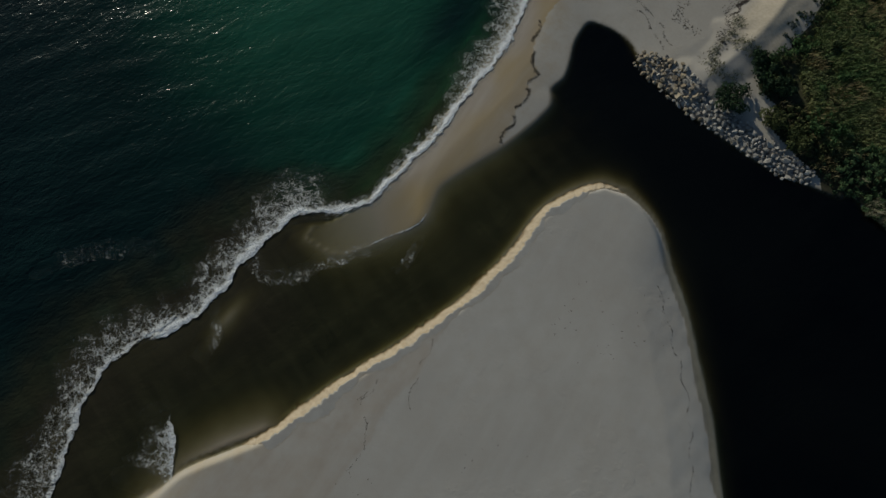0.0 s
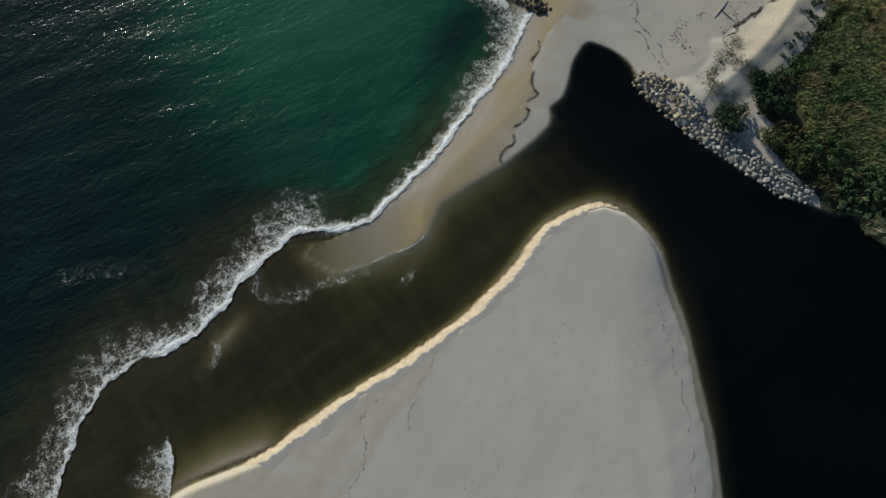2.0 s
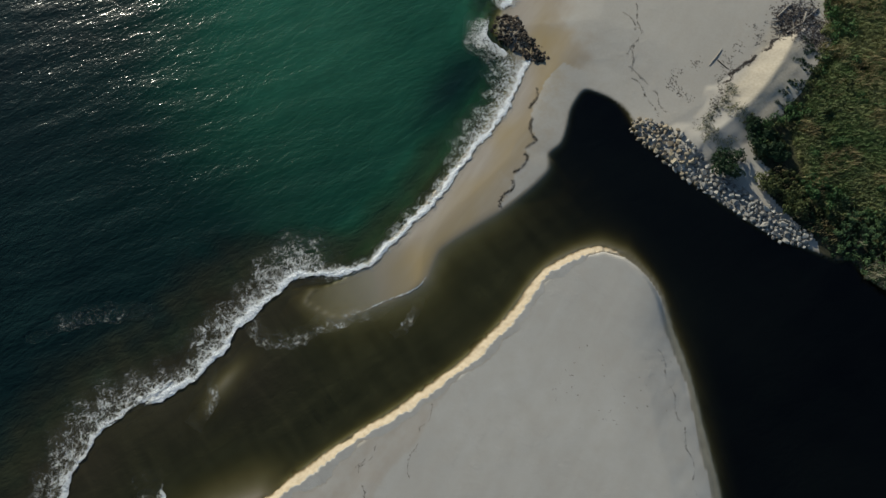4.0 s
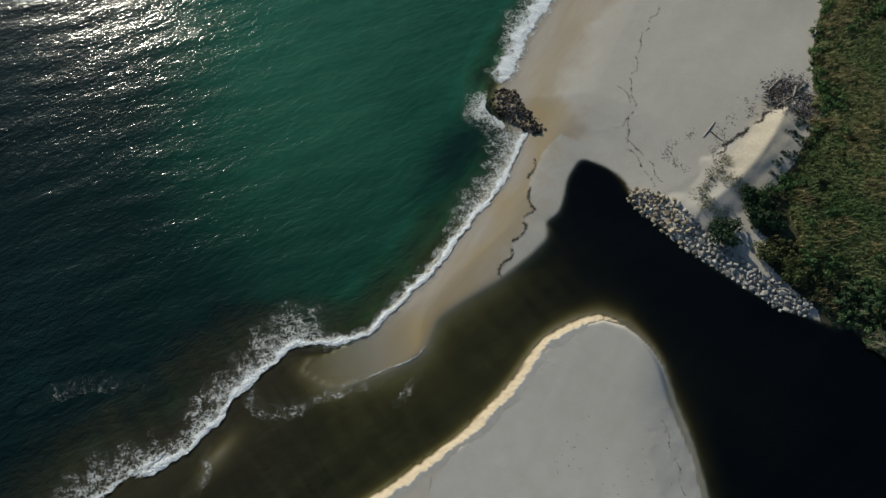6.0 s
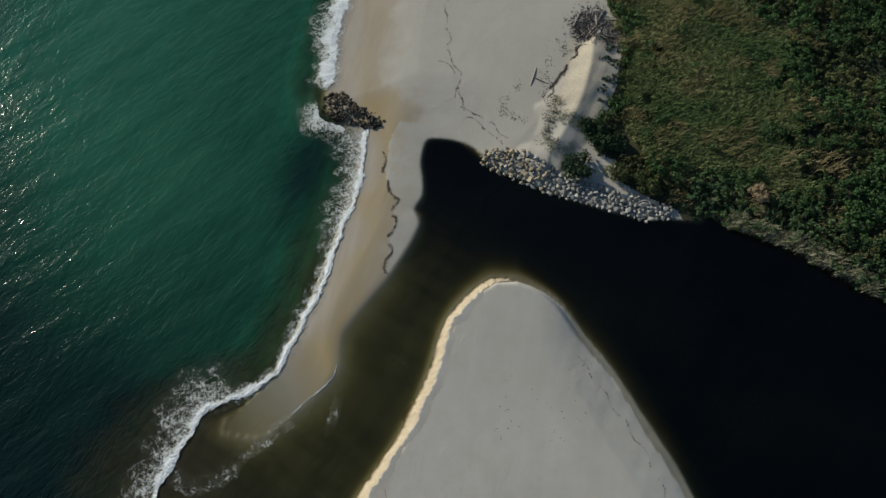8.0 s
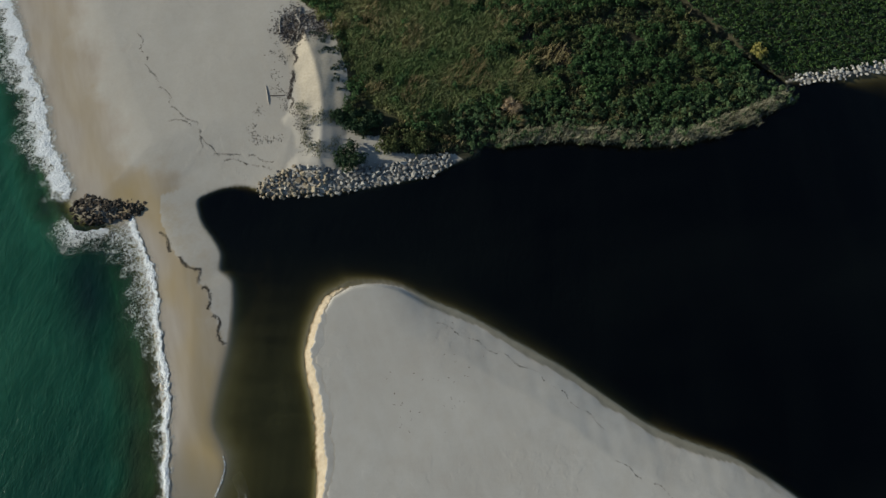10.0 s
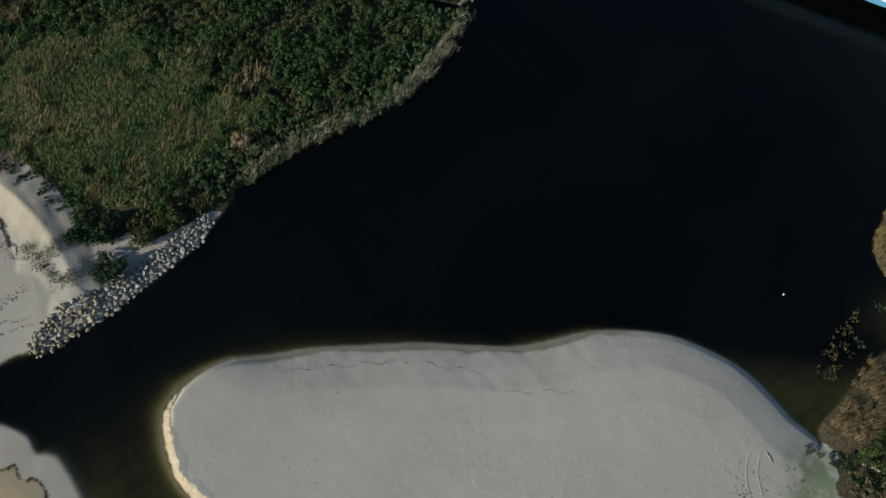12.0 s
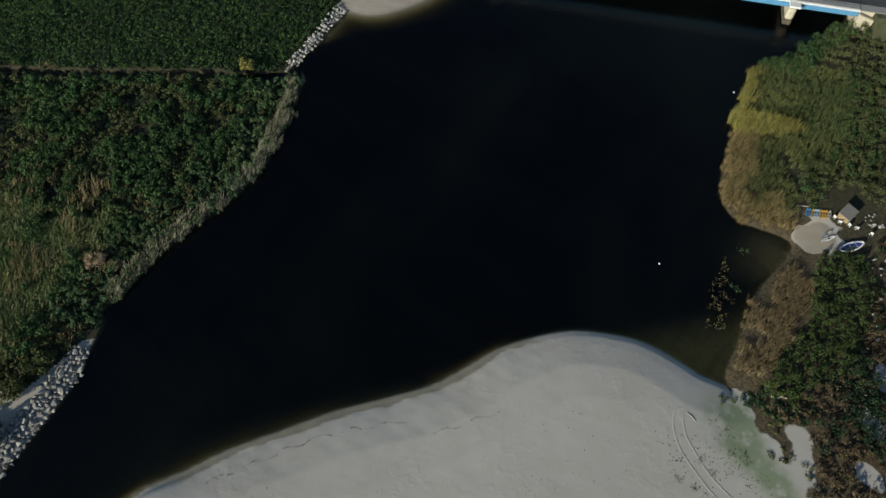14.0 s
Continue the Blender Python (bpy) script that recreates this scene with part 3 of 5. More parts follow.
foam("breaking_wave", [(-14, 37.4), (-20.5, 36.2), (-24, 34.3), (-29.3, 29), (-31.3, 24.5), (-36.5, 20), (-40, 18.4), (-43.5, 16.4)][::-1], [3.5, 4, 5.5, 8.5, 5], 0.98, 0.47, BAR_LABEL, 0.18, 3, 0.8, 1.0)
foam("breaking_wave", [(-35, 23), (-39, 20.2), (-45, 15.5), (-49.5, 8.5), (-51, 2), (-51.5, -4), (-53, -12)][::-1], [7, 7, 6.5, 6, 5], 0.72, 0.4, BAR_LABEL, 0.16, 5, 0.8, 0.8)
foam("spent_foam", [(-37.6, 9.5), (-36.4, 4.5), (-36.4, 0), (-37.5, -4)], [-5.0, -6.5], 0.8, 0.45, FLECK_LABEL, 0.05, 4, 0.6, 0.7)
foam("spent_foam", [(-15.6, 30.1), (-12, 31.0), (-7, 33.2), (-3.2, 35.3), (-2.4, 38.3), (-2.8, 40)], [0.35, 0.4], 0.55, 0.2, "thin line of foam along the low bar's edge", 0.01, 6, 0.3, 0.12)
foam("spent_foam", [(-4.6, 33.6), (-5.4, 30.6), (-7.8, 28)], [1.6, 1.4], 0.34, 0.32, FLECK_LABEL, 0.02, 7, 1.0, 0.3)
foam("spent_foam", [(-32, 29.6), (-24, 25.8), (-18, 27), (-11, 29.8), (-7, 32)], [3.2, 3, 2.4], 0.22, 0.26, FLECK_LABEL, 0.02, 8, 1.0, 0.3)
foam("spent_foam", [(-37.5, 24.8), (-34.5, 27), (-36.5, 30)], [2.6, 2.6], 0.55, 0.42, FLECK_LABEL, 0.02, 9, 1.0, 0.3)
foam("spent_foam", [(-32, 24), (-31, 18.6), (-33.5, 14)], [-2.4, -2.4], 0.3, 0.3, FLECK_LABEL, 0.02, 10, 1.0, 0.25)
foam("spent_foam", [(-60, 26.8), (-53.8, 28.2), (-48.2, 29.3), (-42, 30.6)], [3, 3], 0.14, 0.16, "thin line of foam flecks on the dark sea", 0.02, 11)
foam("spent_foam", [(9.6, 87), (8.0, 84.4), (8.2, 81.0), (10.4, 78.2), (14.2, 74.8)][::-1], [3.0, 4.0, 4.5, 3.0], 0.75, 0.58, "churned foam round the stone groyne", 0.1, 12, 0.8, 0.6)


# ---- scarp of the spit ----
def scarp(points):
    """The crumbling sand face along the spit's sea side, with a ragged lip and foot."""
    rng = np.random.default_rng(17)
    line = curve(points, 6)
    seg = np.hypot(*np.diff(line, axis=0).T)
    s = np.concatenate([[0], np.cumsum(seg)])
    m = int(s[-1] / 0.16)
    u = np.linspace(0, s[-1], m)
    px, py = np.interp(u, s, line[:, 0]), np.interp(u, s, line[:, 1])
    tx, ty = np.gradient(px), np.gradient(py)
    ln = np.hypot(tx, ty)
    nx, ny = ty / ln, -tx / ln
    soft = lambda w, sd: np.convolve(np.random.default_rng(sd).standard_normal(m + 200), np.hanning(w) / np.sqrt((np.hanning(w) ** 2).sum()), "same")[100:100 + m]
    lip = 1.35 + 0.10 * soft(6, 1) + 0.10 * soft(18, 2) + 0.12 * soft(60, 3)
    foot = 0.06 * soft(8, 4) + 0.10 * soft(40, 5)
    high = 1.45 + 0.02 * soft(30, 6)
    fade = smooth(s[-1] - u, 0, 11.0) * smooth(u, 0, 5.0)
    lip, high = foot + (lip - foot) * (0.35 + 0.65 * fade), 0.12 + (high - 0.12) * fade
    rows = []
    for f, h in ((-0.45, -0.35), (0.0, 0.0), (0.12, 0.10), (0.3, 0.30), (0.5, 0.52), (0.7, 0.72), (0.9, 0.93), (1.0, 1.0)):
        o = foot + (lip - foot) * f + 0.05 * soft(5, 20 + int(f * 10)) * (0 < f < 1)
        rows.append(np.stack([px + nx * o, py + ny * o, high * h], 1))
    for o, dz in ((0.15, 0.012), (0.8, -0.01), (2.4, -0.12)):
        rows.append(np.stack([px + nx * (lip + o), py + ny * (lip + o), high + dz - 0.02], 1))
    co = np.stack(rows, 1)
    co[:, :, 2] -= 0.45 * (1 - fade)[:, None]
    k = co.shape[1]
    i = (np.arange(m - 1)[:, None] * k + np.arange(k - 1)[None]).ravel()
    me = mesh_of("sand_scarp", co.reshape(-1, 3), np.stack([i, i + 1, i + k + 1, i + k], 1), shade=False)
    n = Nodes("scarp_sand")
    p = n.pos()
    level = n.put("SeparateXYZ", {0: n.put("NewGeometry")}, out=2)
    bare = n.mix(n.ramp(n.noise(p, 1.2, 4), 0.35, 0.65), (0.37, 0.295, 0.205), (0.45, 0.375, 0.275))
    bare = n.mix(n.ramp(n.noise(p, 6, 3), 0.4, 0.7, 0.0, 0.5), bare, (0.47, 0.41, 0.32))
    bare = n.mix(n.ramp(level, 0.03, 0.28, 1.0, 0.0), bare, (0.25, 0.19, 0.12))
    top = n.mix(n.ramp(n.noise(p, 0.45, 5), 0.35, 0.7), (0.385, 0.362, 0.33), (0.44, 0.42, 0.388))
    me.materials.append(n.done(n.surface(n.mix(n.ramp(level, 1.38, 1.42), bare, top), 0.95, 0, n.bump(n.noise(p, 5, 4), 0.6, 0.05), 0.2)))
    return tagged(new("sand_scarp", me), "crumbling cream sand scarp along the spit", "scarp", kind="structure")


scarp([(-29, 3.0)] + SPIT_SEA[7:] + [(27.6, 40.1), (30.2, 37.9)])

# ---- building helpers ----
def part(name, bm, material, parent, label=""):
    """Links a bmesh as one mesh object under a thing or a part."""
    me = bpy.data.meshes.new(name)
    bm.to_mesh(me)
    bm.free()
    me.materials.append(material)
    ob = new(name, me)
    ob.parent = parent
    return tagged(ob, label) if label else ob


def thing(name, label, category, m=None, group=""):
    ob = new(name)
    ob.empty_display_size = 0.2
    if m is not None:
        ob.matrix_world = m
    return tagged(ob, label, category, group)


def solo(name, bm, material, label, category, m=None, group="", kind=""):
    me = bpy.data.meshes.new(name)
    bm.to_mesh(me)
    bm.free()
    me.materials.append(material)
    ob = new(name, me)
    if m is not None:
        ob.matrix_world = m
    return tagged(ob, label, category, group, kind)


def box(bm, size, at=(0, 0, 0), turn=0.0, bevel=0.02):
    """A block with softened edges, added to bm."""
    r = bmesh.ops.create_cube(bm, size=1.0, matrix=Matrix.Translation(at) @ Matrix.Rotation(turn, 4, "Z") @ Matrix.Diagonal((*size, 1)))
    if bevel:
        edges = list({e for v in r["verts"] for e in v.link_edges})
        bmesh.ops.bevel(bm, geom=edges, offset=bevel, segments=1, affect="EDGES", profile=0.5)
    return bm


def hull(seed, n=14, flat=0.7):
    """An angular boulder about 1 m across."""
    rng = random.Random(seed)
    bm = bmesh.new()
    for _ in range(n):
        v = Vector((rng.gauss(0, 1), rng.gauss(0, 1), rng.gauss(0, 1))).normalized() * rng.uniform(0.42, 0.56)
        bm.verts.new((v.x * rng.uniform(0.9, 1.15), v.y, v.z * flat))
    out = bmesh.ops.convex_hull(bm, input=list(bm.verts))
    bmesh.ops.delete(bm, geom=list({v for v in out["geom_interior"] if isinstance(v, bmesh.types.BMVert)}), context="VERTS")
    bmesh.ops.recalc_face_normals(bm, faces=list(bm.faces))
    return bm


def limb(bm, points, radii, sides=7):
    """A round, tapering piece of wood along points."""
    rings = []
    for i, (p, r) in enumerate(zip(points, radii)):
        p = Vector(p)
        way = (Vector(points[min(i + 1, len(points) - 1)]) - Vector(points[max(i - 1, 0)])).normalized()
        a = way.orthogonal().normalized()
        b = way.cross(a)
        rings.append([bm.verts.new(p + (a * math.cos(t) + b * math.sin(t)) * r) for t in (2 * math.pi * k / sides for k in range(sides))])
    for u, v in zip(rings, rings[1:]):
        for k in range(sides):
            bm.faces.new((u[k], u[(k + 1) % sides], v[(k + 1) % sides], v[k]))
    bm.faces.new(rings[0][::-1])
    bm.faces.new(rings[-1])
    return bm


def height_at(x, y):
    return float(ground_height(np.array([float(x)]), np.array([float(y)]))[0])


def stone_material(name, a, b, c):
    n = Nodes(name)
    p = n.pos()
    one = n.put("ObjectInfo", out=5)
    g = n.noise(p, 3.0, 5, 0.6)
    col = n.mix(n.ramp(one, 0, 1), a, b)
    col = n.mix(n.ramp(g, 0.4, 0.7, 0.0, 0.6), col, c)
    return n.done(n.surface(col, 0.85, 0, n.bump(n.noise(p, 9, 4), 0.7, 0.06), 0.3))


granite = stone_material("pale_granite", (0.20, 0.19, 0.175), (0.47, 0.45, 0.41), (0.13, 0.12, 0.105))
# darkened copy of the granite: paints shade into the gaps between boulders
shade_stone = stone_material("gap_shade_stone", (0.09, 0.085, 0.075), (0.17, 0.16, 0.14), (0.05, 0.045, 0.04))
groyne_stone = stone_material("weedy_dark_stone", (0.022, 0.018, 0.014), (0.115, 0.085, 0.058), (0.016, 0.013, 0.011))
rubble = stone_material("bleached_rubble", (0.32, 0.30, 0.27), (0.5, 0.48, 0.44), (0.2, 0.19, 0.17))
drift_mat = plain("bleached_driftwood", (0.36, 0.32, 0.27), 0.85, vary=0.35, scale=2.0, bump=0.03)
dark_wood = plain("dark_driftwood", (0.075, 0.06, 0.05), 0.9, vary=0.5, scale=2.0, bump=0.03)
weed_mat = plain("dried_seaweed", (0.06, 0.047, 0.033), 0.9, vary=0.5, scale=3.0, bump=0.03)


def shared(seed, material, n=14, flat=0.7):
    me = bpy.data.meshes.new("stone")
    bm = hull(seed, n, flat)
    bm.to_mesh(me)
    bm.free()
    me.materials.append(material)
    return me


def stones(name, label, category, spots, material, seed, n=14, flat=0.7, word="stone", other=None, until=0.0):
    """A heap of separate stones; spots: x, y, z, size."""
    rng = random.Random(seed)
    kinds = [shared(seed * 50 + k, material, n, flat) for k in range(10)]
    more = [shared(seed * 50 + 20 + k, other, n, flat) for k in range(8)] if other else kinds
    x0, y0 = spots[0][0], spots[0][1]
    base = thing(name, label, category, pose(x0, y0, 0))
    for x, y, z, size in spots:
        ob = new(word, rng.choice(more if other and x + rng.uniform(-5, 5) < until else kinds))
        ob.parent = base
        ob.matrix_basis = Matrix.LocRotScale((x - x0, y - y0, z), Euler((rng.uniform(-0.5, 0.5), rng.uniform(-0.5, 0.5), rng.uniform(0, 6.28))), (size * rng.uniform(0.85, 1.3), size * rng.uniform(0.8, 1.1), size * rng.uniform(0.75, 1.1)))
    return base


def band(low, high, count, seed, tight=0.62, sizes=(0.6, 0.75, 0.9, 1.0, 1.15, 1.35)):
    """Spread spots between two lines of the plan, not too near to one another."""
    rng = random.Random(seed)
    a, b = curve(low, 6), curve(high, 6)
    out, tries = [], 0
    while len(out) < count and tries < count * 60:
        tries += 1
        u, v = rng.random(), rng.random()
        p = a[int(u * (len(a) - 1))] * (1 - v) + b[int(u * (len(b) - 1))] * v
        x, y = p[0] + rng.uniform(-0.3, 0.3), p[1] + rng.uniform(-0.3, 0.3)
        size = rng.choice(sizes)
        if all((x - q[0]) ** 2 + (y - q[1]) ** 2 > (tight * 0.5 * (size + q[3])) ** 2 for q in out):
            out.append((x, y, v, size))
    return out


# ---- stone bank at the bend of the river ----
BANK_FOOT = [(30.9, 62.2), (31.8, 59.8), (34.9, 56.6), (38.7, 52.5), (41.9, 50.1), (45.8, 46.8), (48.6, 44.6), (51.6, 42.3), (55.3, 41.0)]
BANK_HEAD = [(31.8, 63.6), (35.3, 63.0), (37.7, 61.0), (40.2, 58.2), (41.6, 55.6), (43.7, 53.4), (46.0, 51.7), (48.2, 49.2), (51.0, 47.0), (53.5, 44.6), (56.2, 42.5)]
bank_spots = band(BANK_FOOT, BANK_HEAD, 290, 3, 0.76, (0.7, 0.85, 1.0, 1.1, 1.25, 1.4))
bank_z = ground_height(np.array([q[0] for q in bank_spots]), np.array([q[1] for q in bank_spots]))
stones("riprap_bank", "bank of pale grey quarried boulders at the water's edge", "riprap", [(x, y, max(z, -0.1) + 0.14 + 0.16 * v, s * 0.9) for (x, y, v, s), z in zip(bank_spots, bank_z)], granite, 4, other=stone_material("tan_granite", (0.20, 0.16, 0.11), (0.46, 0.39, 0.28), (0.13, 0.10, 0.07)), until=37.0)


def stone_fill(name, spots, material, label, seed):
    """Smaller stones wedged between the large ones, in one mesh."""
    rng = np.random.default_rng(seed)
    kinds = []
    for k in range(6):
        bm = hull(900 + seed * 10 + k, 10)
        bm.verts.index_update()
        kinds.append((np.array([v.co[:] for v in bm.verts]), np.array([[v.index for v in f.verts] for f in bm.faces])))
        bm.free()
    cos, tris, base = [], [], 0
    for i, (x, y, z, size) in enumerate(spots):
        v, t = kinds[i % 6]
        a = rng.uniform(0, 6.28)
        turn = np.array([[math.cos(a), -math.sin(a), 0], [math.sin(a), math.cos(a), 0], [0, 0, 1]])
        cos.append(v @ turn.T * size + (x, y, z))
        tris.append(t + base)
        base += len(v)
    me = mesh_of(name, np.vstack(cos), np.vstack(tris), shade=False)
    me.materials.append(material)
    return tagged(new(name, me), label, "stones", kind="stuff")


# small filler stones, coloured dark to deepen the shade between the boulders
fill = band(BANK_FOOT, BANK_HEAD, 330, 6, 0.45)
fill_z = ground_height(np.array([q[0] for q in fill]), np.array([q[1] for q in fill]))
stone_fill("wedged_stones", [(x, y, max(z, -0.1) + 0.02, s * 0.5) for (x, y, v, s), z in zip(fill, fill_z)], shade_stone, "small stones between the boulders, darkened as shade in the gaps", 2)
# ---- groyne on the open beach ----
gro = band([(8.6, 81.9), (10.4, 79.6), (14.0, 76.2), (16.2, 74.8)], [(10.4, 84.7), (12.8, 84.8), (14.4, 81.8), (16.8, 78.0), (18.0, 75.6)], 170, 8, 0.55, (0.45, 0.6, 0.75, 0.9, 1.05))
stones("stone_groyne", "short groyne of dark wet weedy boulders on the beach", "groyne", [(x, y, 0.15 + 1.15 * (1 - abs(2 * v - 1)) * min(1.0, (18.6 - x) / 5), s * 0.95) for x, y, v, s in gro], groyne_stone, 9)
far_spots = band([(107.5, 2.3), (112, -2), (117, -6.2), (121, -10)], [(108.5, 3.6), (113, -0.6), (118.2, -4.8), (122.6, -8.6)], 90, 12, 0.6)
stones("riprap_bank", "narrow row of pale boulders on the lagoon's far shore", "riprap", [(x, y, 0.25 + 0.4 * v, s * 0.8) for x, y, v, s in far_spots], rubble, 13)
waste = band([(40, -81.4), (35, -79), (31.6, -75.8), (20.4, -67.8), (15.8, -65.4)], [(40, -83.8), (33, -80.4), (30.6, -77.8), (19.4, -69.2), (15, -67)], 34, 14, 1.6)
stones("rubble_heap", "scattered bleached rubble in the brown scrub", "rubble", [(x, y, height_at(x, y) + 0.25, s * 0.6) for x, y, v, s in waste], rubble, 15)


# ---- plants ----
def clumps(name, x, y, radius, height, per, leaf, material, label, category, seed, kind="stuff", long=1.8, z=None, swellz=1.0):
    """Bushes of many single leaves in one mesh. x, y, radius and height are arrays."""
    rng = np.random.default_rng(seed)
    k = len(x)
    z = ground_height(x, y) + swellz * (0.6 + 0.6 * waver(x, y, 2.2, 0.4) + 0.45 * waver(x, y, 0.85, 1.4)) * smooth(height, 0.3, 0.9) if z is None else z
    n = k * per
    way = rng.standard_normal((n, 3))
    way[:, 2] = np.abs(way[:, 2]) * 1.1 + 0.05
    way /= np.linalg.norm(way, axis=1)[:, None]
    lump = 0.72 + 0.28 * np.sin(way[:, 0] * 5 + np.repeat(rng.uniform(0, 6, k), per)) * np.cos(way[:, 1] * 4 + np.repeat(rng.uniform(0, 6, k), per))
    out = rng.uniform(0.45, 1.0, n) ** 0.5 * lump
    c = np.stack([np.repeat(x, per), np.repeat(y, per), np.repeat(z, per)], 1)
    c += way * out[:, None] * np.stack([np.repeat(radius, per), np.repeat(radius, per), np.repeat(height, per)], 1)
    nrm = way + 0.55 * rng.standard_normal((n, 3))
    nrm /= np.linalg.norm(nrm, axis=1)[:, None]
    a = np.cross(nrm, rng.standard_normal((n, 3)))
    a /= np.linalg.norm(a, axis=1)[:, None]
    b = np.cross(nrm, a)
    size = leaf * rng.uniform(0.6, 1.3, n)[:, None]
    co = np.stack([c - a * size * long / 2, c - b * size / 2, c + a * size * long / 2, c + b * size / 2], 1).reshape(-1, 3)
    me = mesh_of(name, co, np.arange(4 * n).reshape(-1, 4), shade=False)
    me.materials.append(material)
    return tagged(new(name, me), label, category, kind=kind)


def reeds(name, x, y, tall, material, label, category, seed, blades=12, spread=0.45, wide=0.05, lean=(0.2, -0.25), z=None):
    """Tufts of tall bent blades in one mesh."""
    rng = np.random.default_rng(seed)
    k = len(x)
    n = k * blades
    z = ground_height(x, y) if z is None else z
    bx = np.repeat(x, blades) + rng.normal(0, spread * 0.6, n)
    by = np.repeat(y, blades) + rng.normal(0, spread * 0.6, n)
    bz = np.repeat(np.maximum(z, -0.2), blades)
    h = np.repeat(tall, blades) * rng.uniform(0.65, 1.15, n)
    ang = rng.uniform(0, 2 * np.pi, n)
    ox, oy = (lean[0] + 0.45 * np.cos(ang)) * h * 0.6, (lean[1] + 0.45 * np.sin(ang)) * h * 0.6
    sx, sy = -np.sin(ang) * wide, np.cos(ang) * wide
    sx, sy = sx * rng.uniform(0.7, 1.5, n), sy * rng.uniform(0.7, 1.5, n)
    rows = []
    for f, g, w in ((0, 0, 1.0), (0.6, 0.3, 0.9), (1.0, 1.0, 0.25)):
        rows.append(np.stack([bx + ox * g - sx * w, by + oy * g - sy * w, bz + h * f * (1 - 0.15 * g)], 1))
        rows.append(np.stack([bx + ox * g + sx * w, by + oy * g + sy * w, bz + h * f * (1 - 0.15 * g)], 1))
    co = np.stack(rows, 1).reshape(-1, 3)
    i = np.arange(n) * 6
    faces = np.stack([np.stack([i, i + 1, i + 3, i + 2], 1), np.stack([i + 2, i + 3, i + 5, i + 4], 1)], 1).reshape(-1, 4)
    me = mesh_of(name, co, faces, shade=False)
    me.materials.append(material)
    return tagged(new(name, me), label, category, kind="stuff")


def scatter(poly, step, seed, keep=None):
    """Jittered spots inside an area of the plan."""
    rng = np.random.default_rng(seed)
    p = np.array(poly, float)
    ax, ay = np.arange(p[:, 0].min(), p[:, 0].max(), step), np.arange(p[:, 1].min(), p[:, 1].max(), step)
    x, y = [g.ravel() for g in np.meshgrid(ax, ay)]
    x, y = x + rng.uniform(-0.6, 0.6, x.size) * step, y + rng.uniform(-0.6, 0.6, y.size) * step
    ok = inside(x + 0.7 * waver(x, y, 1.3) + rng.normal(0, 0.25, x.size), y + 0.7 * waver(x, y, 1.5, 5.0) + rng.normal(0, 0.25, x.size), p)
    if keep is not None:
        ok &= keep(x, y)
    return x[ok], y[ok], rng


leaf_green = make_leaf_material("green_scrub_leaves", ((0.046, 0.098, 0.034), (0.074, 0.14, 0.045), (0.14, 0.205, 0.09)))
leaf_dark = make_leaf_material("dark_scrub_leaves", ((0.024, 0.05, 0.024), (0.038, 0.07, 0.032), (0.075, 0.115, 0.055)))
leaf_olive = make_leaf_material("olive_scrub_leaves", ((0.075, 0.098, 0.034), (0.12, 0.125, 0.05), (0.21, 0.205, 0.10)))
leaf_brown = make_leaf_material("brown_heath_twigs", ((0.09, 0.07, 0.04), (0.16, 0.115, 0.065), (0.26, 0.20, 0.13)))
leaf_grey = make_leaf_material("grey_green_reed", ((0.07, 0.125, 0.055), (0.11, 0.17, 0.07), (0.20, 0.265, 0.13)))
straw = make_leaf_material("straw_grass", ((0.22, 0.18, 0.085), (0.30, 0.25, 0.13), (0.42, 0.37, 0.22)))
gold = make_leaf_material("golden_reed", ((0.19, 0.148, 0.068), (0.27, 0.21, 0.095), (0.41, 0.335, 0.175)))
yellow = make_leaf_material("yellow_reed", ((0.22, 0.205, 0.055), (0.30, 0.27, 0.075), (0.43, 0.40, 0.17)))
tan_reed = make_leaf_material("faded_brown_reed", ((0.145, 0.108, 0.058), (0.215, 0.168, 0.092), (0.34, 0.285, 0.18)))
pale_flower = make_leaf_material("dry_flower_heads", ((0.34, 0.25, 0.15), (0.40, 0.31, 0.2), (0.5, 0.42, 0.3)))

NORTH_SEEN = np.array([(90, 140), (76, 112), (70.6, 99.7), (67.4, 91), (66, 84), (66.2, 78.5), (61.5, 72), (58.8, 68), (55, 63.8), (50.5, 61.5), (49.5, 57), (51.6, 54), (50.3, 50.5),
                       (53.5, 46), (57, 42), (59.6, 39.6), (61.2, 41), (63, 37.6), (69, 31.5), (73.5, 25.6), (77.5, 19.2), (82.5, 13.3), (88.5, 9.4), (94, 6.4), (100, 3.8), (103.2, 2.2),
                       (106, 5.2), (112, 0), (118, -5.5), (128, -11), (146, -14), (146, 100), (120, 140)])
river_line = curve(RIVER_SHORE + FAR_SHORE[:6])


def shore_distance(x, y):
    return distance(x, y, river_line)[0]


def off_ditch(x, y, w=1.5):
    return distance(x, y, DITCH)[0] > w


PALE_WIDE = [(66, 84), (62, 70), (56, 60), (57, 48), (64, 40), (82, 34), (97, 50), (100, 76), (94, 106), (76, 112)]


def pale_patch(x, y):
    d, _ = distance(x, y, np.array(PALE_AREA, float), True)
    return np.where(inside(x, y, np.array(PALE_AREA, float)), d, -d) + 7 * waver(x, y, 4.5, 3.0) + 3.5 * waver(x, y, 1.6, 1.0) > 1.0


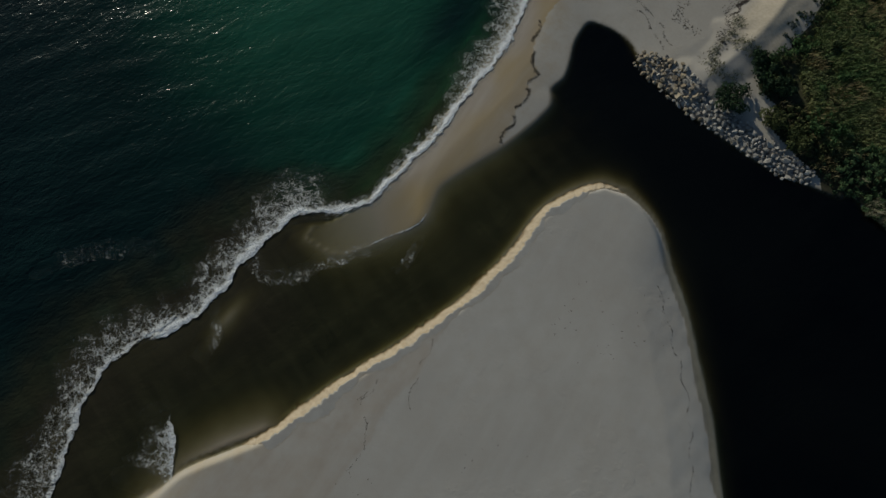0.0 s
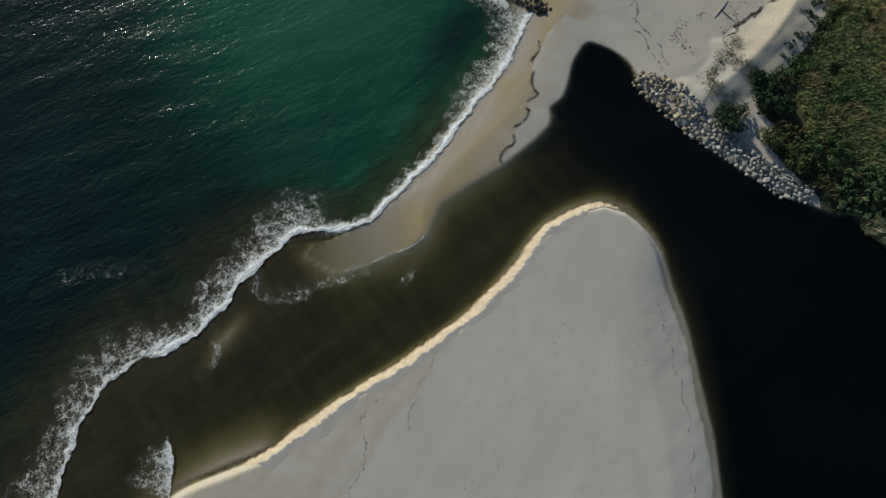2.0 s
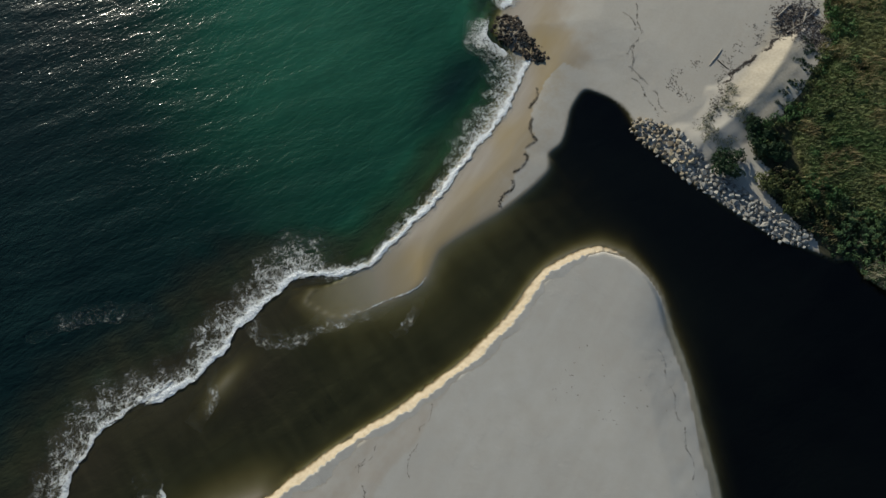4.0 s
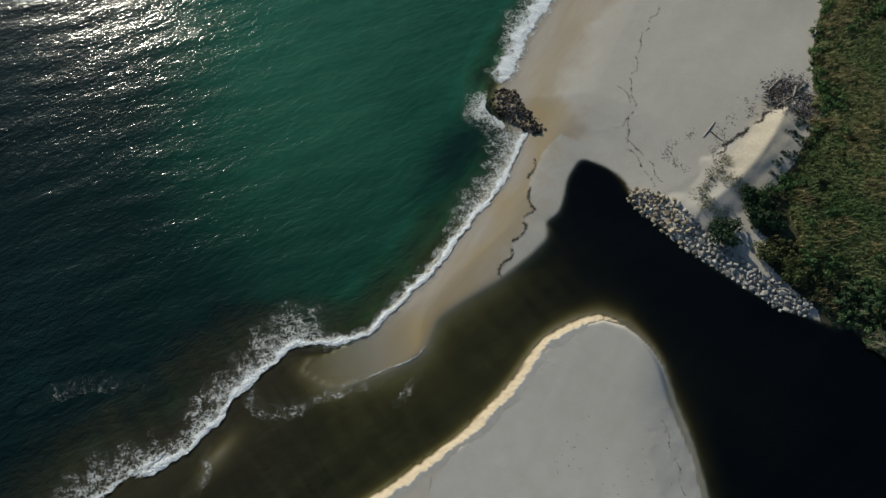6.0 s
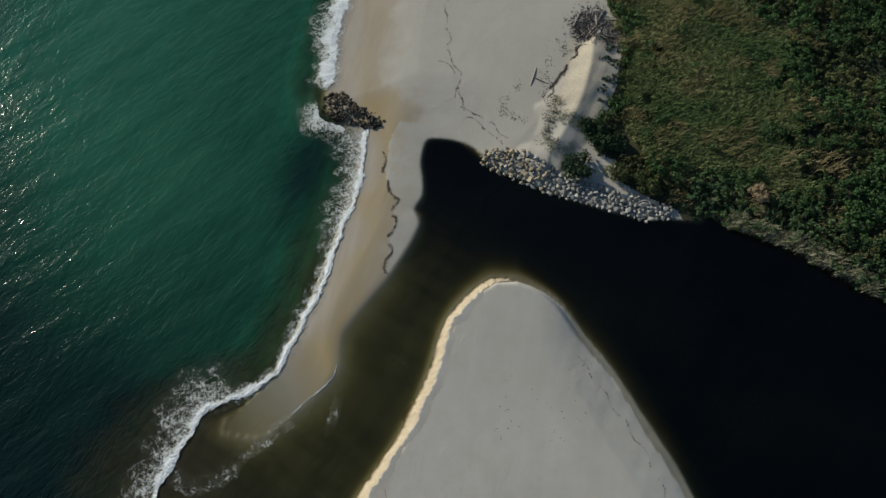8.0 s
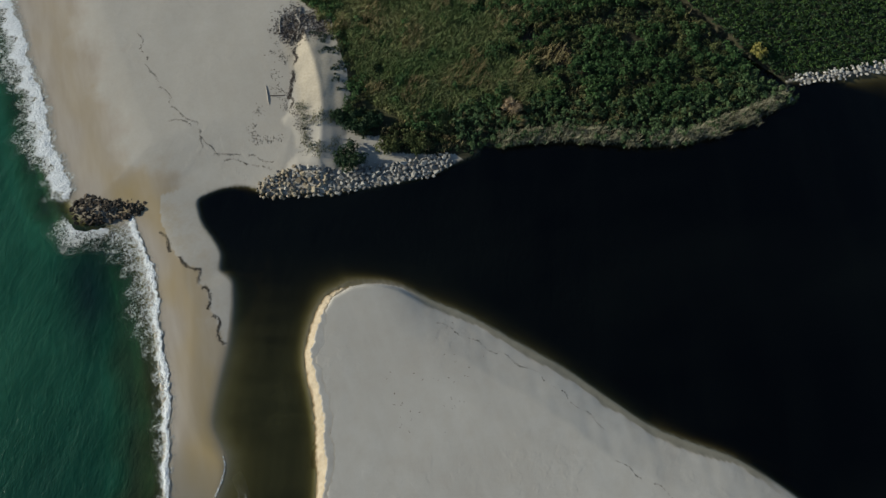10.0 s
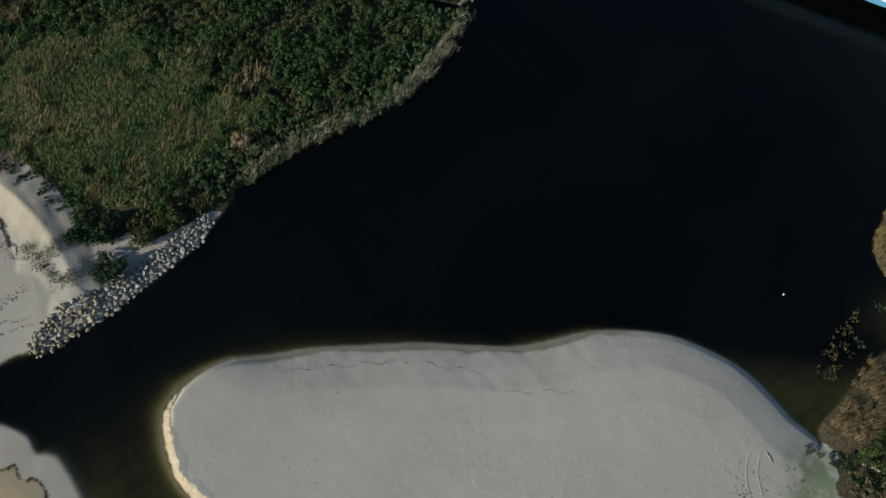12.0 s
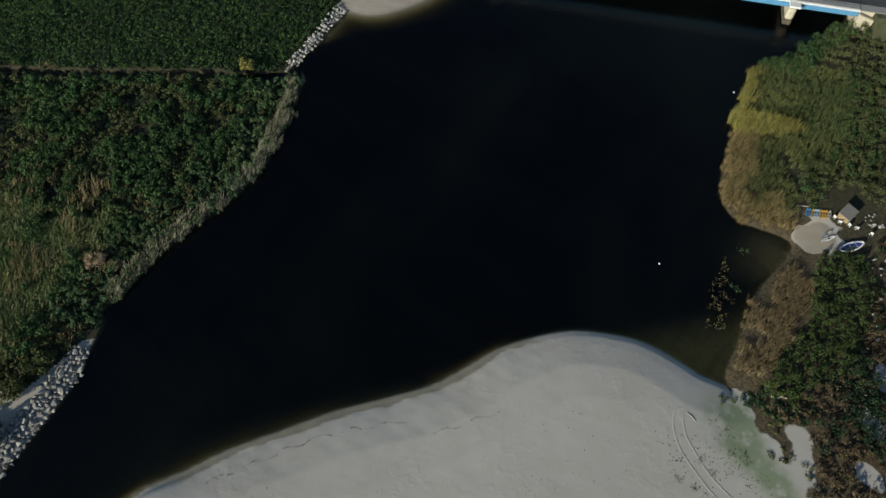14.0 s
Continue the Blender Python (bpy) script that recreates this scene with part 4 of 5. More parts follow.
def gaps(x, y):
    """Clear of the bare brown hollows and the pale shrub."""
    ok = np.ones(x.shape, bool)
    for px, py, rx, ry in ((84.8, 39.2, 3.0, 1.8), (85.4, 46.6, 2.2, 1.3), (96.5, 31.7, 1.8, 1.4), (79.5, 58, 2.4, 1.2), (70.0, 39.6, 2.0, 2.0)):
        ok &= np.hypot((x - px) / rx, (y - py) / ry) + 0.35 * waver(x, y, 0.8, 2.0) > 1
    return ok


def before_ditch(x, y):
    return (x - 105.2) * 0.962 - (y - 4.4) * 0.272 < 0


def drift(x, y):
    return waver(x, y, 6.0, 0.7) * 0.6 + waver(x, y, 2.4, 3.1) * 0.4


# low carpet under everything, then bushes by kind
x, y, rng = scatter(NORTH_SEEN, 0.75, 21, lambda x, y: gaps(x, y) & off_ditch(x, y, 1.1) & ~pale_patch(x, y))
clumps("low_scrub", x, y, rng.uniform(0.4, 0.8, x.size), rng.uniform(0.2, 0.7, x.size), 12, 0.22, leaf_dark, "low dark green undergrowth behind the beach", "scrub", 22)
x, y, rng = scatter(NORTH_SEEN, 1.05, 23, lambda x, y: gaps(x, y) & off_ditch(x, y) & before_ditch(x, y) & (drift(x, y) > -0.05) & (shore_distance(x, y) > 7) & (~pale_patch(x, y) | (waver(x, y, 2.6, 4.0) > 0.3)))
clumps("green_scrub", x, y, rng.uniform(0.6, 1.5, x.size), rng.uniform(0.6, 1.7, x.size), 56, 0.22, leaf_green, "dense leafy green scrub on the flat bank", "scrub", 24)
x, y, rng = scatter(NORTH_SEEN, 1.1, 25, lambda x, y: gaps(x, y) & off_ditch(x, y) & before_ditch(x, y) & (drift(x, y) < 0.12) & (drift(x, y) > -0.45) & (shore_distance(x, y) > 4) & ~pale_patch(x, y))
clumps("olive_scrub", x, y, rng.uniform(0.5, 1.2, x.size), rng.uniform(0.4, 1.1, x.size), 44, 0.2, leaf_olive, "olive and brown grassy scrub on the flat bank", "scrub", 26)
x, y, rng = scatter([(81, 36), (89, 36), (89, 42), (81, 42), (82.5, 44.5), (88.5, 44.5), (88, 49), (82, 49)], 0.5, 141, lambda x, y: ~gaps(x, y))
clumps("bare_twigs", x, y, rng.uniform(0.3, 0.6, x.size), rng.uniform(0.15, 0.4, x.size), 16, 0.16, make_leaf_material("grey_brown_twigs", ((0.06, 0.05, 0.05), (0.10, 0.08, 0.075), (0.17, 0.14, 0.12))), "bare grey-brown twigs in a hollow of the scrub", "scrub", 142)
BANK_BELT = np.array([(58.5, 39), (61.2, 39.6), (63, 36.8), (69, 30.6), (73.5, 24.6), (77.5, 18.2), (82.5, 12.3), (88.5, 8.4), (94, 5.4), (100, 2.8), (103.4, 1), (105, 4), (103, 16), (92, 22), (84, 32), (72, 44), (62, 50)])
x, y, rng = scatter(BANK_BELT, 0.95, 27, lambda x, y: gaps(x, y) & off_ditch(x, y) & before_ditch(x, y) & (shore_distance(x, y) < 9) & (x > 58))
clumps("bank_scrub", x, y, rng.uniform(0.45, 0.9, x.size), rng.uniform(0.5, 1.5, x.size), 36, 0.2, leaf_grey, "grey-green leafy growth along the lagoon's bank", "scrub", 28)
x, y, rng = scatter(BANK_BELT, 0.55, 29, lambda x, y: off_ditch(x, y) & before_ditch(x, y) & (shore_distance(x, y) < 2.4) & (x > 61) & (drift(x, y) > -0.4))
reeds("bank_grass", x, y, rng.uniform(1.2, 2.1, x.size), make_leaf_material("bleached_bank_grass", ((0.26, 0.25, 0.16), (0.37, 0.345, 0.24), (0.5, 0.47, 0.35))), "pale straw-coloured grass hanging over the lagoon's edge", "grass", 30, 12, 0.4, 0.04)
x, y, rng = scatter(NORTH_SEEN, 1.5, 31, lambda x, y: off_ditch(x, y) & (waver(x, y, 8, 5.0) > 0.35) & before_ditch(x, y))
reeds("tussock_grass", x, y, rng.uniform(0.8, 1.5, x.size), straw, "patches of tall faded grass in the scrub", "grass", 32, 16, 0.6, 0.035)
x, y, rng = scatter(NORTH_SEEN, 0.85, 33, lambda x, y: off_ditch(x, y) & ~before_ditch(x, y) & (shore_distance(x, y) > 2.2))
clumps("meadow_scrub", x, y, rng.uniform(0.5, 1.0, x.size), rng.uniform(0.25, 0.6, x.size), 26, 0.2, make_leaf_material("meadow_leaves", ((0.06, 0.12, 0.03), (0.085, 0.15, 0.042), (0.15, 0.22, 0.085))), "lighter green low growth past the ditch", "scrub", 34, swellz=0.3)
x, y, rng = scatter(PALE_WIDE, 0.8, 131, lambda x, y: pale_patch(x, y) & (shore_distance(x, y) > 5))
clumps("pale_scrub", x, y, rng.uniform(0.5, 1.2, x.size), rng.uniform(0.7, 1.1, x.size), 46, 0.19, make_leaf_material("pale_grassy_leaves", ((0.11, 0.17, 0.06), (0.25, 0.235, 0.11), (0.40, 0.37, 0.20)), 0.10), "pale yellow-green grassy growth behind the dune", "scrub", 132, swellz=0.25)
x, y, rng = scatter(PALE_WIDE, 1.1, 133, lambda x, y: (waver(x, y, 4.0, 9.0) > 0.25) & (shore_distance(x, y) > 5))
reeds("tussock_grass", x, y, rng.uniform(1.0, 1.7, x.size) + 0.5, straw, "patches of tall faded grass behind the dune", "grass", 134, 16, 0.6, 0.04)
x, y, rng = scatter(PALE_WIDE, 0.42, 135, lambda x, y: pale_patch(x, y) & (shore_distance(x, y) > 5))
reeds("meadow_grass", x, y, rng.uniform(0.5, 1.0, x.size) + 0.45, make_leaf_material("sunlit_meadow_grass", ((0.11, 0.185, 0.065), (0.25, 0.25, 0.11), (0.39, 0.37, 0.19)), 0.10), "soft yellow-green meadow grass behind the dune", "grass", 136, 10, 0.55, 0.05, (0.15, -0.2))
x, y, rng = scatter([(125.5, -10.5), (134, -11), (137, -20), (131, -17.5), (127, -14)], 0.9, 137, lambda x, y: waver(x, y, 1.4, 2.0) > -0.3)
clumps("olive_scrub", x, y, rng.uniform(0.5, 1.0, x.size), rng.uniform(0.3, 0.8, x.size), 30, 0.2, leaf_olive, "yellow-green growth behind the far sandbank", "scrub", 138)
# edge of the dune: sparse grass tufts
x, y, rng = scatter([(46, 70), (51, 66.5), (49.5, 62), (45, 58), (41, 60), (43, 66)], 0.55, 35, lambda x, y: waver(x, y, 1.7, 2.2) > 0.05)
reeds("dune_grass", x, y, rng.uniform(0.35, 0.75, x.size), leaf_olive, "sparse tufts of dune grass on the sand", "grass", 36, 10, 0.5, 0.03)
x, y, rng = scatter([(61.5, 80), (66, 79), (59, 67), (55, 63), (51, 61), (54, 66.5), (59, 73.5)], 0.6, 37, lambda x, y: waver(x, y, 1.3, 6.0) + 0.6 * waver(x, y, 0.7, 2.0) + 0.16 * (x - 57 - 0.55 * (y - 70)) > 0.15)
clumps("dune_scrub", x, y, rng.uniform(0.3, 0.7, x.size), rng.uniform(0.1, 0.28, x.size), 22, 0.14, leaf_dark, "low dark growth at the dune's foot", "scrub", 38)


def bush(at, radius, height, material, label, seed, leaves=900, leaf=0.2, lobes=7):
    """One rounded shrub: short limbs and lobes of leaves."""
    rng = random.Random(seed)
    gx0, gy0 = at
    z0 = height_at(gx0, gy0)
    base = thing("bush", label, "bush", pose(gx0, gy0, z0))
    bm = bmesh.new()
    spots = []
    for k in range(lobes):
        a = 6.283 * k / lobes + rng.uniform(-0.4, 0.4)
        r = radius * (0.0 if k == 0 else rng.uniform(0.35, 0.62))
        tip = (math.cos(a) * r, math.sin(a) * r, height * rng.uniform(0.45, 0.7))
        limb(bm, [(0, 0, -0.1), (tip[0] * 0.4, tip[1] * 0.4, tip[2] * 0.5), tip], [0.09, 0.06, 0.03], 5)
        spots.append(tip)
    part("stems", bm, dark_wood, base)
    sx = np.array([p[0] for p in spots])
    sy = np.array([p[1] for p in spots])
    crown = clumps("foliage", sx, sy, np.full(lobes, radius * 0.55), np.full(lobes, height * 0.5), leaves // lobes, leaf, material, "", "", seed, "", z=np.array([p[2] * 0.75 for p in spots]))
    crown.parent = base
    return base


bush((45.0, 55.0), 3.3, 2.1, leaf_dark, "dark rounded evergreen bush behind the stone bank", 41, 3200)
bush((50.6, 58.8), 3.4, 2.2, leaf_dark, "dark spreading bush at the dune's foot", 42, 2000)
bush((49.6, 61.4), 1.8, 1.6, leaf_dark, "dark spreading bush at the dune's foot", 43, 1200)
bush((53.0, 56.6), 2.2, 2.0, leaf_dark, "dark spreading bush at the dune's foot", 44, 1600)
bush((50.8, 51.4), 2.8, 1.9, leaf_olive, "olive-brown bush behind the stone bank", 45, 1400)
bush((54.2, 48.0), 2.8, 1.9, leaf_olive, "olive-brown bush behind the stone bank", 46, 1400)
bush((70.0, 39.6), 2.1, 2.9, pale_flower, "pale shrub full of dry flower heads by the lagoon", 47, 1300, 0.2)
bush((68.9, 36.6), 1.4, 2.0, straw, "straw-coloured shrub by the lagoon", 48, 700, 0.16)
bush((108.5, 11.5), 1.9, 1.7, yellow, "bright yellow-green bush beside the ditch", 49, 900, 0.24)

# east bank: reed beds by colour, then scrub
GOLD_BED = [(64.5, -67.6), (70.2, -72), (71.5, -76), (67, -80), (60.4, -76.4), (53, -76), (49.4, -72.6), (51.5, -68.2), (53.6, -65), (58, -64.4)]
GREEN_BED = [(72, -73.5), (76, -76), (78, -79.4), (85, -84.4), (86, -92), (78, -99), (70, -97), (62, -90), (58, -84), (60, -78), (67, -80)]
YELLOW_BED = [(75.4, -74.6), (73.8, -77.4), (68.7, -84.1), (66.5, -82.9), (69.0, -76.1), (71.4, -73.0)]
YELLOW_EDGE = [(85.2, -83.4), (84.6, -85.0), (79.0, -80.9), (75.2, -77.2), (75.2, -75.4), (79.4, -79.0)]
BROWN_BED = [(28.6, -51.6), (33.2, -55.6), (38.4, -60.2), (40.8, -64), (42.6, -69.5), (38.4, -70.4), (34, -66), (30.6, -62), (26, -55.4)]
east_line = curve(EAST_SHORE)
x, y, rng = scatter(GOLD_BED, 0.55, 51, lambda x, y: distance(x, y, east_line)[0] + 2.5 * waver(x, y, 2.6) < 5.5)
reeds("golden_reed_bed", x, y, rng.uniform(0.9, 1.7, x.size), gold, "bed of golden brown reeds at the lagoon's edge", "reeds", 52, 22, 0.35, 0.026)
x, y, rng = scatter(GOLD_BED, 0.7, 151, lambda x, y: distance(x, y, east_line)[0] + 2.0 * waver(x, y, 2.6) > 3.5)
reeds("olive_reed_bed", x, y, rng.uniform(0.8, 1.5, x.size), leaf_olive, "olive green reeds behind the golden edge", "reeds", 152, 22, 0.45, 0.032)
x, y, rng = scatter([(86, -85), (88.5, -97), (92, -106), (88, -107), (84, -98), (80, -90)], 0.9, 153)
clumps("green_scrub", x, y, rng.uniform(0.6, 1.3, x.size), rng.uniform(0.7, 1.8, x.size), 44, 0.18, leaf_green, "green bushes on the bank near the bridge", "scrub", 154)
x, y, rng = scatter(GREEN_BED, 0.7, 53)
reeds("green_reed_bed", x, y, rng.uniform(1.0, 2.1, x.size) * (0.75 + 0.35 * drift(x, y)), make_leaf_material("olive_green_reed", ((0.08, 0.12, 0.045), (0.17, 0.175, 0.06), (0.28, 0.27, 0.12)), 0.2), "bed of tall green reeds by the bridge", "reeds", 54, 24, 0.4, 0.032)
x, y, rng = scatter(YELLOW_BED, 0.5, 55)
reeds("yellow_reed_bed", x, y, rng.uniform(1.6, 2.4, x.size), yellow, "strip of tall bright yellow reeds", "reeds", 56, 22, 0.35, 0.03)
x, y, rng = scatter(YELLOW_EDGE, 0.5, 155)
reeds("yellow_reed_bed", x, y, rng.uniform(1.4, 2.1, x.size), yellow, "thin sunlit fringe of yellow reeds by the water", "reeds", 156, 20, 0.35, 0.03)
x, y, rng = scatter(BROWN_BED, 0.55, 57, lambda x, y: waver(x, y, 2.2, 3.0) > -0.3)
reeds("brown_reed_bed", x, y, rng.uniform(0.8, 1.5, x.size), tan_reed, "bed of faded brown reeds round the cove", "reeds", 58, 24, 0.4, 0.026)
x, y, rng = scatter([(45.5, -55), (50, -60), (46, -66), (42, -63), (39, -58), (41, -55)], 0.6, 59, lambda x, y: waver(x, y, 1.6, 1.0) > 0.45)
reeds("drowned_reeds", x, y, np.full(x.size, 0.45), leaf_grey, "sparse drowned water plants in the dark cove", "reeds", 60, 8, 0.3, 0.04, z=np.full(x.size, -0.25))
SHRUB_BELT = [(39, -70.6), (43, -74), (43, -80), (39, -80), (33, -77), (25.5, -69), (21, -58), (24.4, -53), (26.4, -56), (31, -63), (36, -68.6)]
x, y, rng = scatter(SHRUB_BELT, 0.85, 61)
clumps("green_scrub", x, y, rng.uniform(0.5, 1.0, x.size), rng.uniform(0.7, 1.9, x.size), 64, 0.15, make_leaf_material("deep_green_leaves", ((0.045, 0.075, 0.022), (0.075, 0.105, 0.03), (0.13, 0.16, 0.06))), "dense dark green scrub behind the reeds", "scrub", 62)
BROWN_BELT = [(21, -56), (25.5, -69), (33, -77), (43, -84), (40, -100), (0, -95), (-10, -70), (-8, -60.5), (3, -55.4), (9.2, -53.6), (12.2, -55.4), (14.6, -57.6), (17.8, -58), (19.4, -55.4), (22, -53)]


def off_sand(x, y):
    ok = np.ones(x.shape, bool)
    for px, py, rx, ry in BARE_SAND:
        ok &= np.hypot((x - px) / rx, (y - py) / ry) > 1.1
    return ok


x, y, rng = scatter(BROWN_BELT, 0.95, 63, lambda x, y: (waver(x, y, 3.0, 2.0) > -0.5) & off_sand(x, y))
clumps("brown_heath", x, y, rng.uniform(0.5, 1.0, x.size), rng.uniform(0.3, 1.1, x.size), 36, 0.18, leaf_brown, "dark brown and olive heath with bare gaps", "scrub", 64)
x, y, rng = scatter(BROWN_BELT, 1.4, 65, lambda x, y: (waver(x, y, 4.0, 4.0) > 0.0) & off_sand(x, y))
clumps("dark_scrub", x, y, rng.uniform(0.6, 1.3, x.size), rng.uniform(0.6, 1.6, x.size), 40, 0.2, leaf_dark, "dark scrub among the brown heath", "scrub", 66)
EAST_BELT = [(51, -77), (55, -77), (60, -79), (60, -84), (66, -92), (78, -99), (87, -96), (91, -105), (86, -124), (60, -130), (42, -104), (43, -90), (50, -88), (53, -86), (54, -82)]
x, y, rng = scatter(EAST_BELT, 1.0, 67)
clumps("olive_scrub", x, y, rng.uniform(0.6, 1.2, x.size), rng.uniform(0.6, 2.0, x.size), 70, 0.15, leaf_olive, "olive and brown scrub below the bridge", "scrub", 68)
x, y, rng = scatter(EAST_BELT, 1.6, 69, lambda x, y: drift(x, y) > 0.05)
clumps("green_scrub", x, y, rng.uniform(0.7, 1.4, x.size), rng.uniform(0.9, 2.2, x.size), 80, 0.15, leaf_green, "green bushes below the bridge", "scrub", 70)
x, y, rng = scatter([(24.5, -46.5), (27, -51), (20, -58), (10, -62), (7, -58), (12, -52), (16, -48)], 1.3, 73, lambda x, y: waver(x, y, 2.6, 3.3) > 0.22)
clumps("low_scrub", x, y, rng.uniform(0.4, 0.9, x.size), rng.uniform(0.15, 0.5, x.size), 30, 0.16, leaf_olive, "low dark patches of growth on the sand", "scrub", 74)


x, y, rng = scatter([(24.6, -51.6), (22.8, -50.6), (20.6, -52.4), (18.6, -55.4), (19.4, -58), (23.4, -58.4), (25, -56)], 0.7, 75, lambda x, y: waver(x, y, 1.5, 3.3) > -0.4)
clumps("dark_scrub", x, y, rng.uniform(0.4, 0.8, x.size), rng.uniform(0.15, 0.5, x.size), 34, 0.16, leaf_dark, "low dark growth where the sand meets the reeds", "scrub", 76)
x, y, rng = scatter([(27, -70.6), (22, -72), (17.5, -69.4), (11.5, -66.4), (11, -63.6), (16, -65), (21, -67), (26, -67.4)], 0.9, 77)
clumps("dark_scrub", x, y, rng.uniform(0.6, 1.1, x.size), rng.uniform(0.8, 1.8, x.size), 50, 0.18, leaf_dark, "belt of dark evergreen scrub behind the heath", "scrub", 78)
x, y, rng = scatter([(47, -60.4), (45.4, -57.4), (39, -53.6), (35.2, -51.4), (35.8, -53.8), (40, -57)], 0.45, 79, lambda x, y: waver(x, y, 0.9, 1.0) > -0.1)
reeds("drowned_reeds", x, y, np.full(x.size, 0.35), straw, "pale tips of drowned reeds in the dark cove", "reeds", 80, 5, 0.3, 0.03, z=np.full(x.size, -0.15))


# tufts standing singly on the trodden sand
tuft_at = np.array([(13.8, -38.7), (17.3, -45.6), (20.5, -46.6), (16.5, -47.4), (15.2, -42.0), (15.3, -47.4), (15.7, -37.3), (17.1, -41.3)])
tuft_rng = np.random.default_rng(171)
tx, ty = np.repeat(tuft_at, 7, axis=0).T + tuft_rng.normal(0, 0.3, (2, 56))
reeds("sand_tufts", tx, ty, tuft_rng.uniform(0.08, 0.22, tx.size), leaf_olive, "small dark tufts of grass on the pale sand", "grass", 172, 9, 0.3, 0.02)


# ---- tide wrack and driftwood ----
def wrack(name, lines, label, seed, per=7.0, wide=0.35, size=0.22, material=None):
    """Bits of weed and twigs strewn along tide lines, in one mesh."""
    rng = np.random.default_rng(seed)
    xs, ys = [], []
    for line in lines:
        p = curve(line, 8)
        seg = np.hypot(*np.diff(p, axis=0).T)
        s = np.concatenate([[0], np.cumsum(seg)])
        u = rng.uniform(0, s[-1], int(s[-1] * per))
        u = u[(np.sin(u * 0.9 + seed) + np.sin(u * 2.3) > -0.9)]
        xs.append(np.interp(u, s, p[:, 0]) + rng.normal(0, wide, u.size) + 0.3 * np.sin(u * 1.3))
        ys.append(np.interp(u, s, p[:, 1]) + rng.normal(0, wide, u.size) + 0.3 * np.cos(u * 1.7))
    x, y = np.concatenate(xs), np.concatenate(ys)
    z = ground_height(x, y)
    n = x.size
    a = rng.uniform(0, 6.28, n)
    l, w, h = size * rng.uniform(0.5, 1.8, n), size * rng.uniform(0.25, 0.6, n), size * rng.uniform(0.2, 0.5, n)
    ux, uy = np.cos(a), np.sin(a)
    ring = []
    for du, dv, dz in ((-1, 0, -0.02), (0, -1, -0.02), (1, 0, -0.02), (0, 1, -0.02), (0.1, 0.1, 1.0)):
        ring.append(np.stack([x + ux * l * du - uy * w * dv, y + uy * l * du + ux * w * dv, z + h * dz], 1))
    co = np.stack(ring, 1).reshape(-1, 3)
    i = np.arange(n) * 5
    tris = np.stack([np.stack([i + p0, i + q0, i + 4], 1) for p0, q0 in ((0, 1), (1, 2), (2, 3), (3, 0))], 1).reshape(-1, 3)
    me = mesh_of(name, co, tris, shade=False)
    me.materials.append(material or weed_mat)
    return tagged(new(name, me), label, "wrack", kind="stuff")


wrack("tide_wrack", [[(41.6, 104.1), (37.9, 97.7), (36.1, 92.7), (35.2, 88.9), (33.8, 85.8), (33.9, 80.4), (31.1, 76.2)], [(31.5, 84.6), (33.5, 81.5), (31.8, 72.9), (33.4, 69.3), (35.6, 63.8)],
                     [(31.5, 73.6), (33.8, 71.2), (35.6, 68.0), (36.6, 64.8)]], "dark broken line of dried seaweed on the beach", 81, 13.0, 0.09, 0.1)
wrack("tide_wrack", [[(15.8, 69.6), (15, 66.5), (14.3, 62.8), (15.1, 59.9), (13.2, 58.2), (13.7, 56.7), (11.7, 54.2), (10.7, 51.4), (8.9, 48.3)]], "ragged dark edge of weed on the wet sand", 82, 48.0, 0.14, 0.11)
wrack("tide_wrack", [[(-9, 11.8), (-10.3, 9.9), (-11, 8), (-10.3, 5), (-10.5, 2.9), (-12.6, 0)], [(-10.3, 9.9), (-12.1, 9.4)], [(-1.5, 17.2), (-3.1, 13.3), (-4.2, 11), (-4.5, 7.6)],
                     [(30.8, 24.9), (31.6, 21), (33.2, 11), (33.3, 5.5), (33.0, 0.4), (32.7, -3.4)], [(29.7, -6.6), (30.2, -11.4), (30.9, -17.5)]], "thin dark line of weed on the spit", 83, 11.0, 0.06, 0.07)
wrack("twig_bed", [[(58.2, 81), (60.5, 85), (64, 85)], [(58.8, 80), (62.0, 82), (66.0, 80)], [(61, 79.5), (63, 78), (65.5, 78.5)]], "dark bed of twigs under the driftwood heap", 88, 110.0, 1.2, 0.2, dark_wood)
wrack("beach_litter", [[(52.5, 82.5), (54.3, 79.8), (53.4, 77.9)], [(50.5, 77.7), (47, 72), (45.6, 66.4), (41.3, 62.1)], [(46, 69.5), (44.5, 65.5), (43.4, 61.9), (41.5, 59.5)], [(43, 74), (38, 71), (41, 66.7)]], "scattered twigs and weed below the dune", 84, 13.0, 0.5, 0.16)
wrack("dune_foot_wrack", [[(59.4, 80.4), (57.2, 78.9), (53.6, 75.9), (49.7, 73.2), (46.2, 70.2)], [(60, 80.2), (56.6, 78.3), (53, 75.5), (49.3, 72.6)], [(52, 74.4), (48, 71.4), (45.6, 68.4)]], "dark band of driftwood bits along the dune's foot", 85, 30.0, 0.12, 0.15, dark_wood)
wrack("sand_litter", [[(23, -38), (19.6, -38.4), (14.6, -39.1), (11, -40)], [(22, -46), (19, -46.8), (16.7, -46.5), (12, -47.5)], [(20, -42), (15, -44), (11, -47)]], "tufts and litter on the trodden sand", 86, 8.0, 0.9, 0.13)
rngp = np.random.default_rng(5)
wrack("strewn_shells", [[(a, b), (a + 6, b + 4), (a + 3, b + 9)] for a, b in rngp.uniform((-20, -30), (30, 25), (16, 2))], "scattered dark specks of weed on the spit", 87, 1.2, 1.6, 0.1)


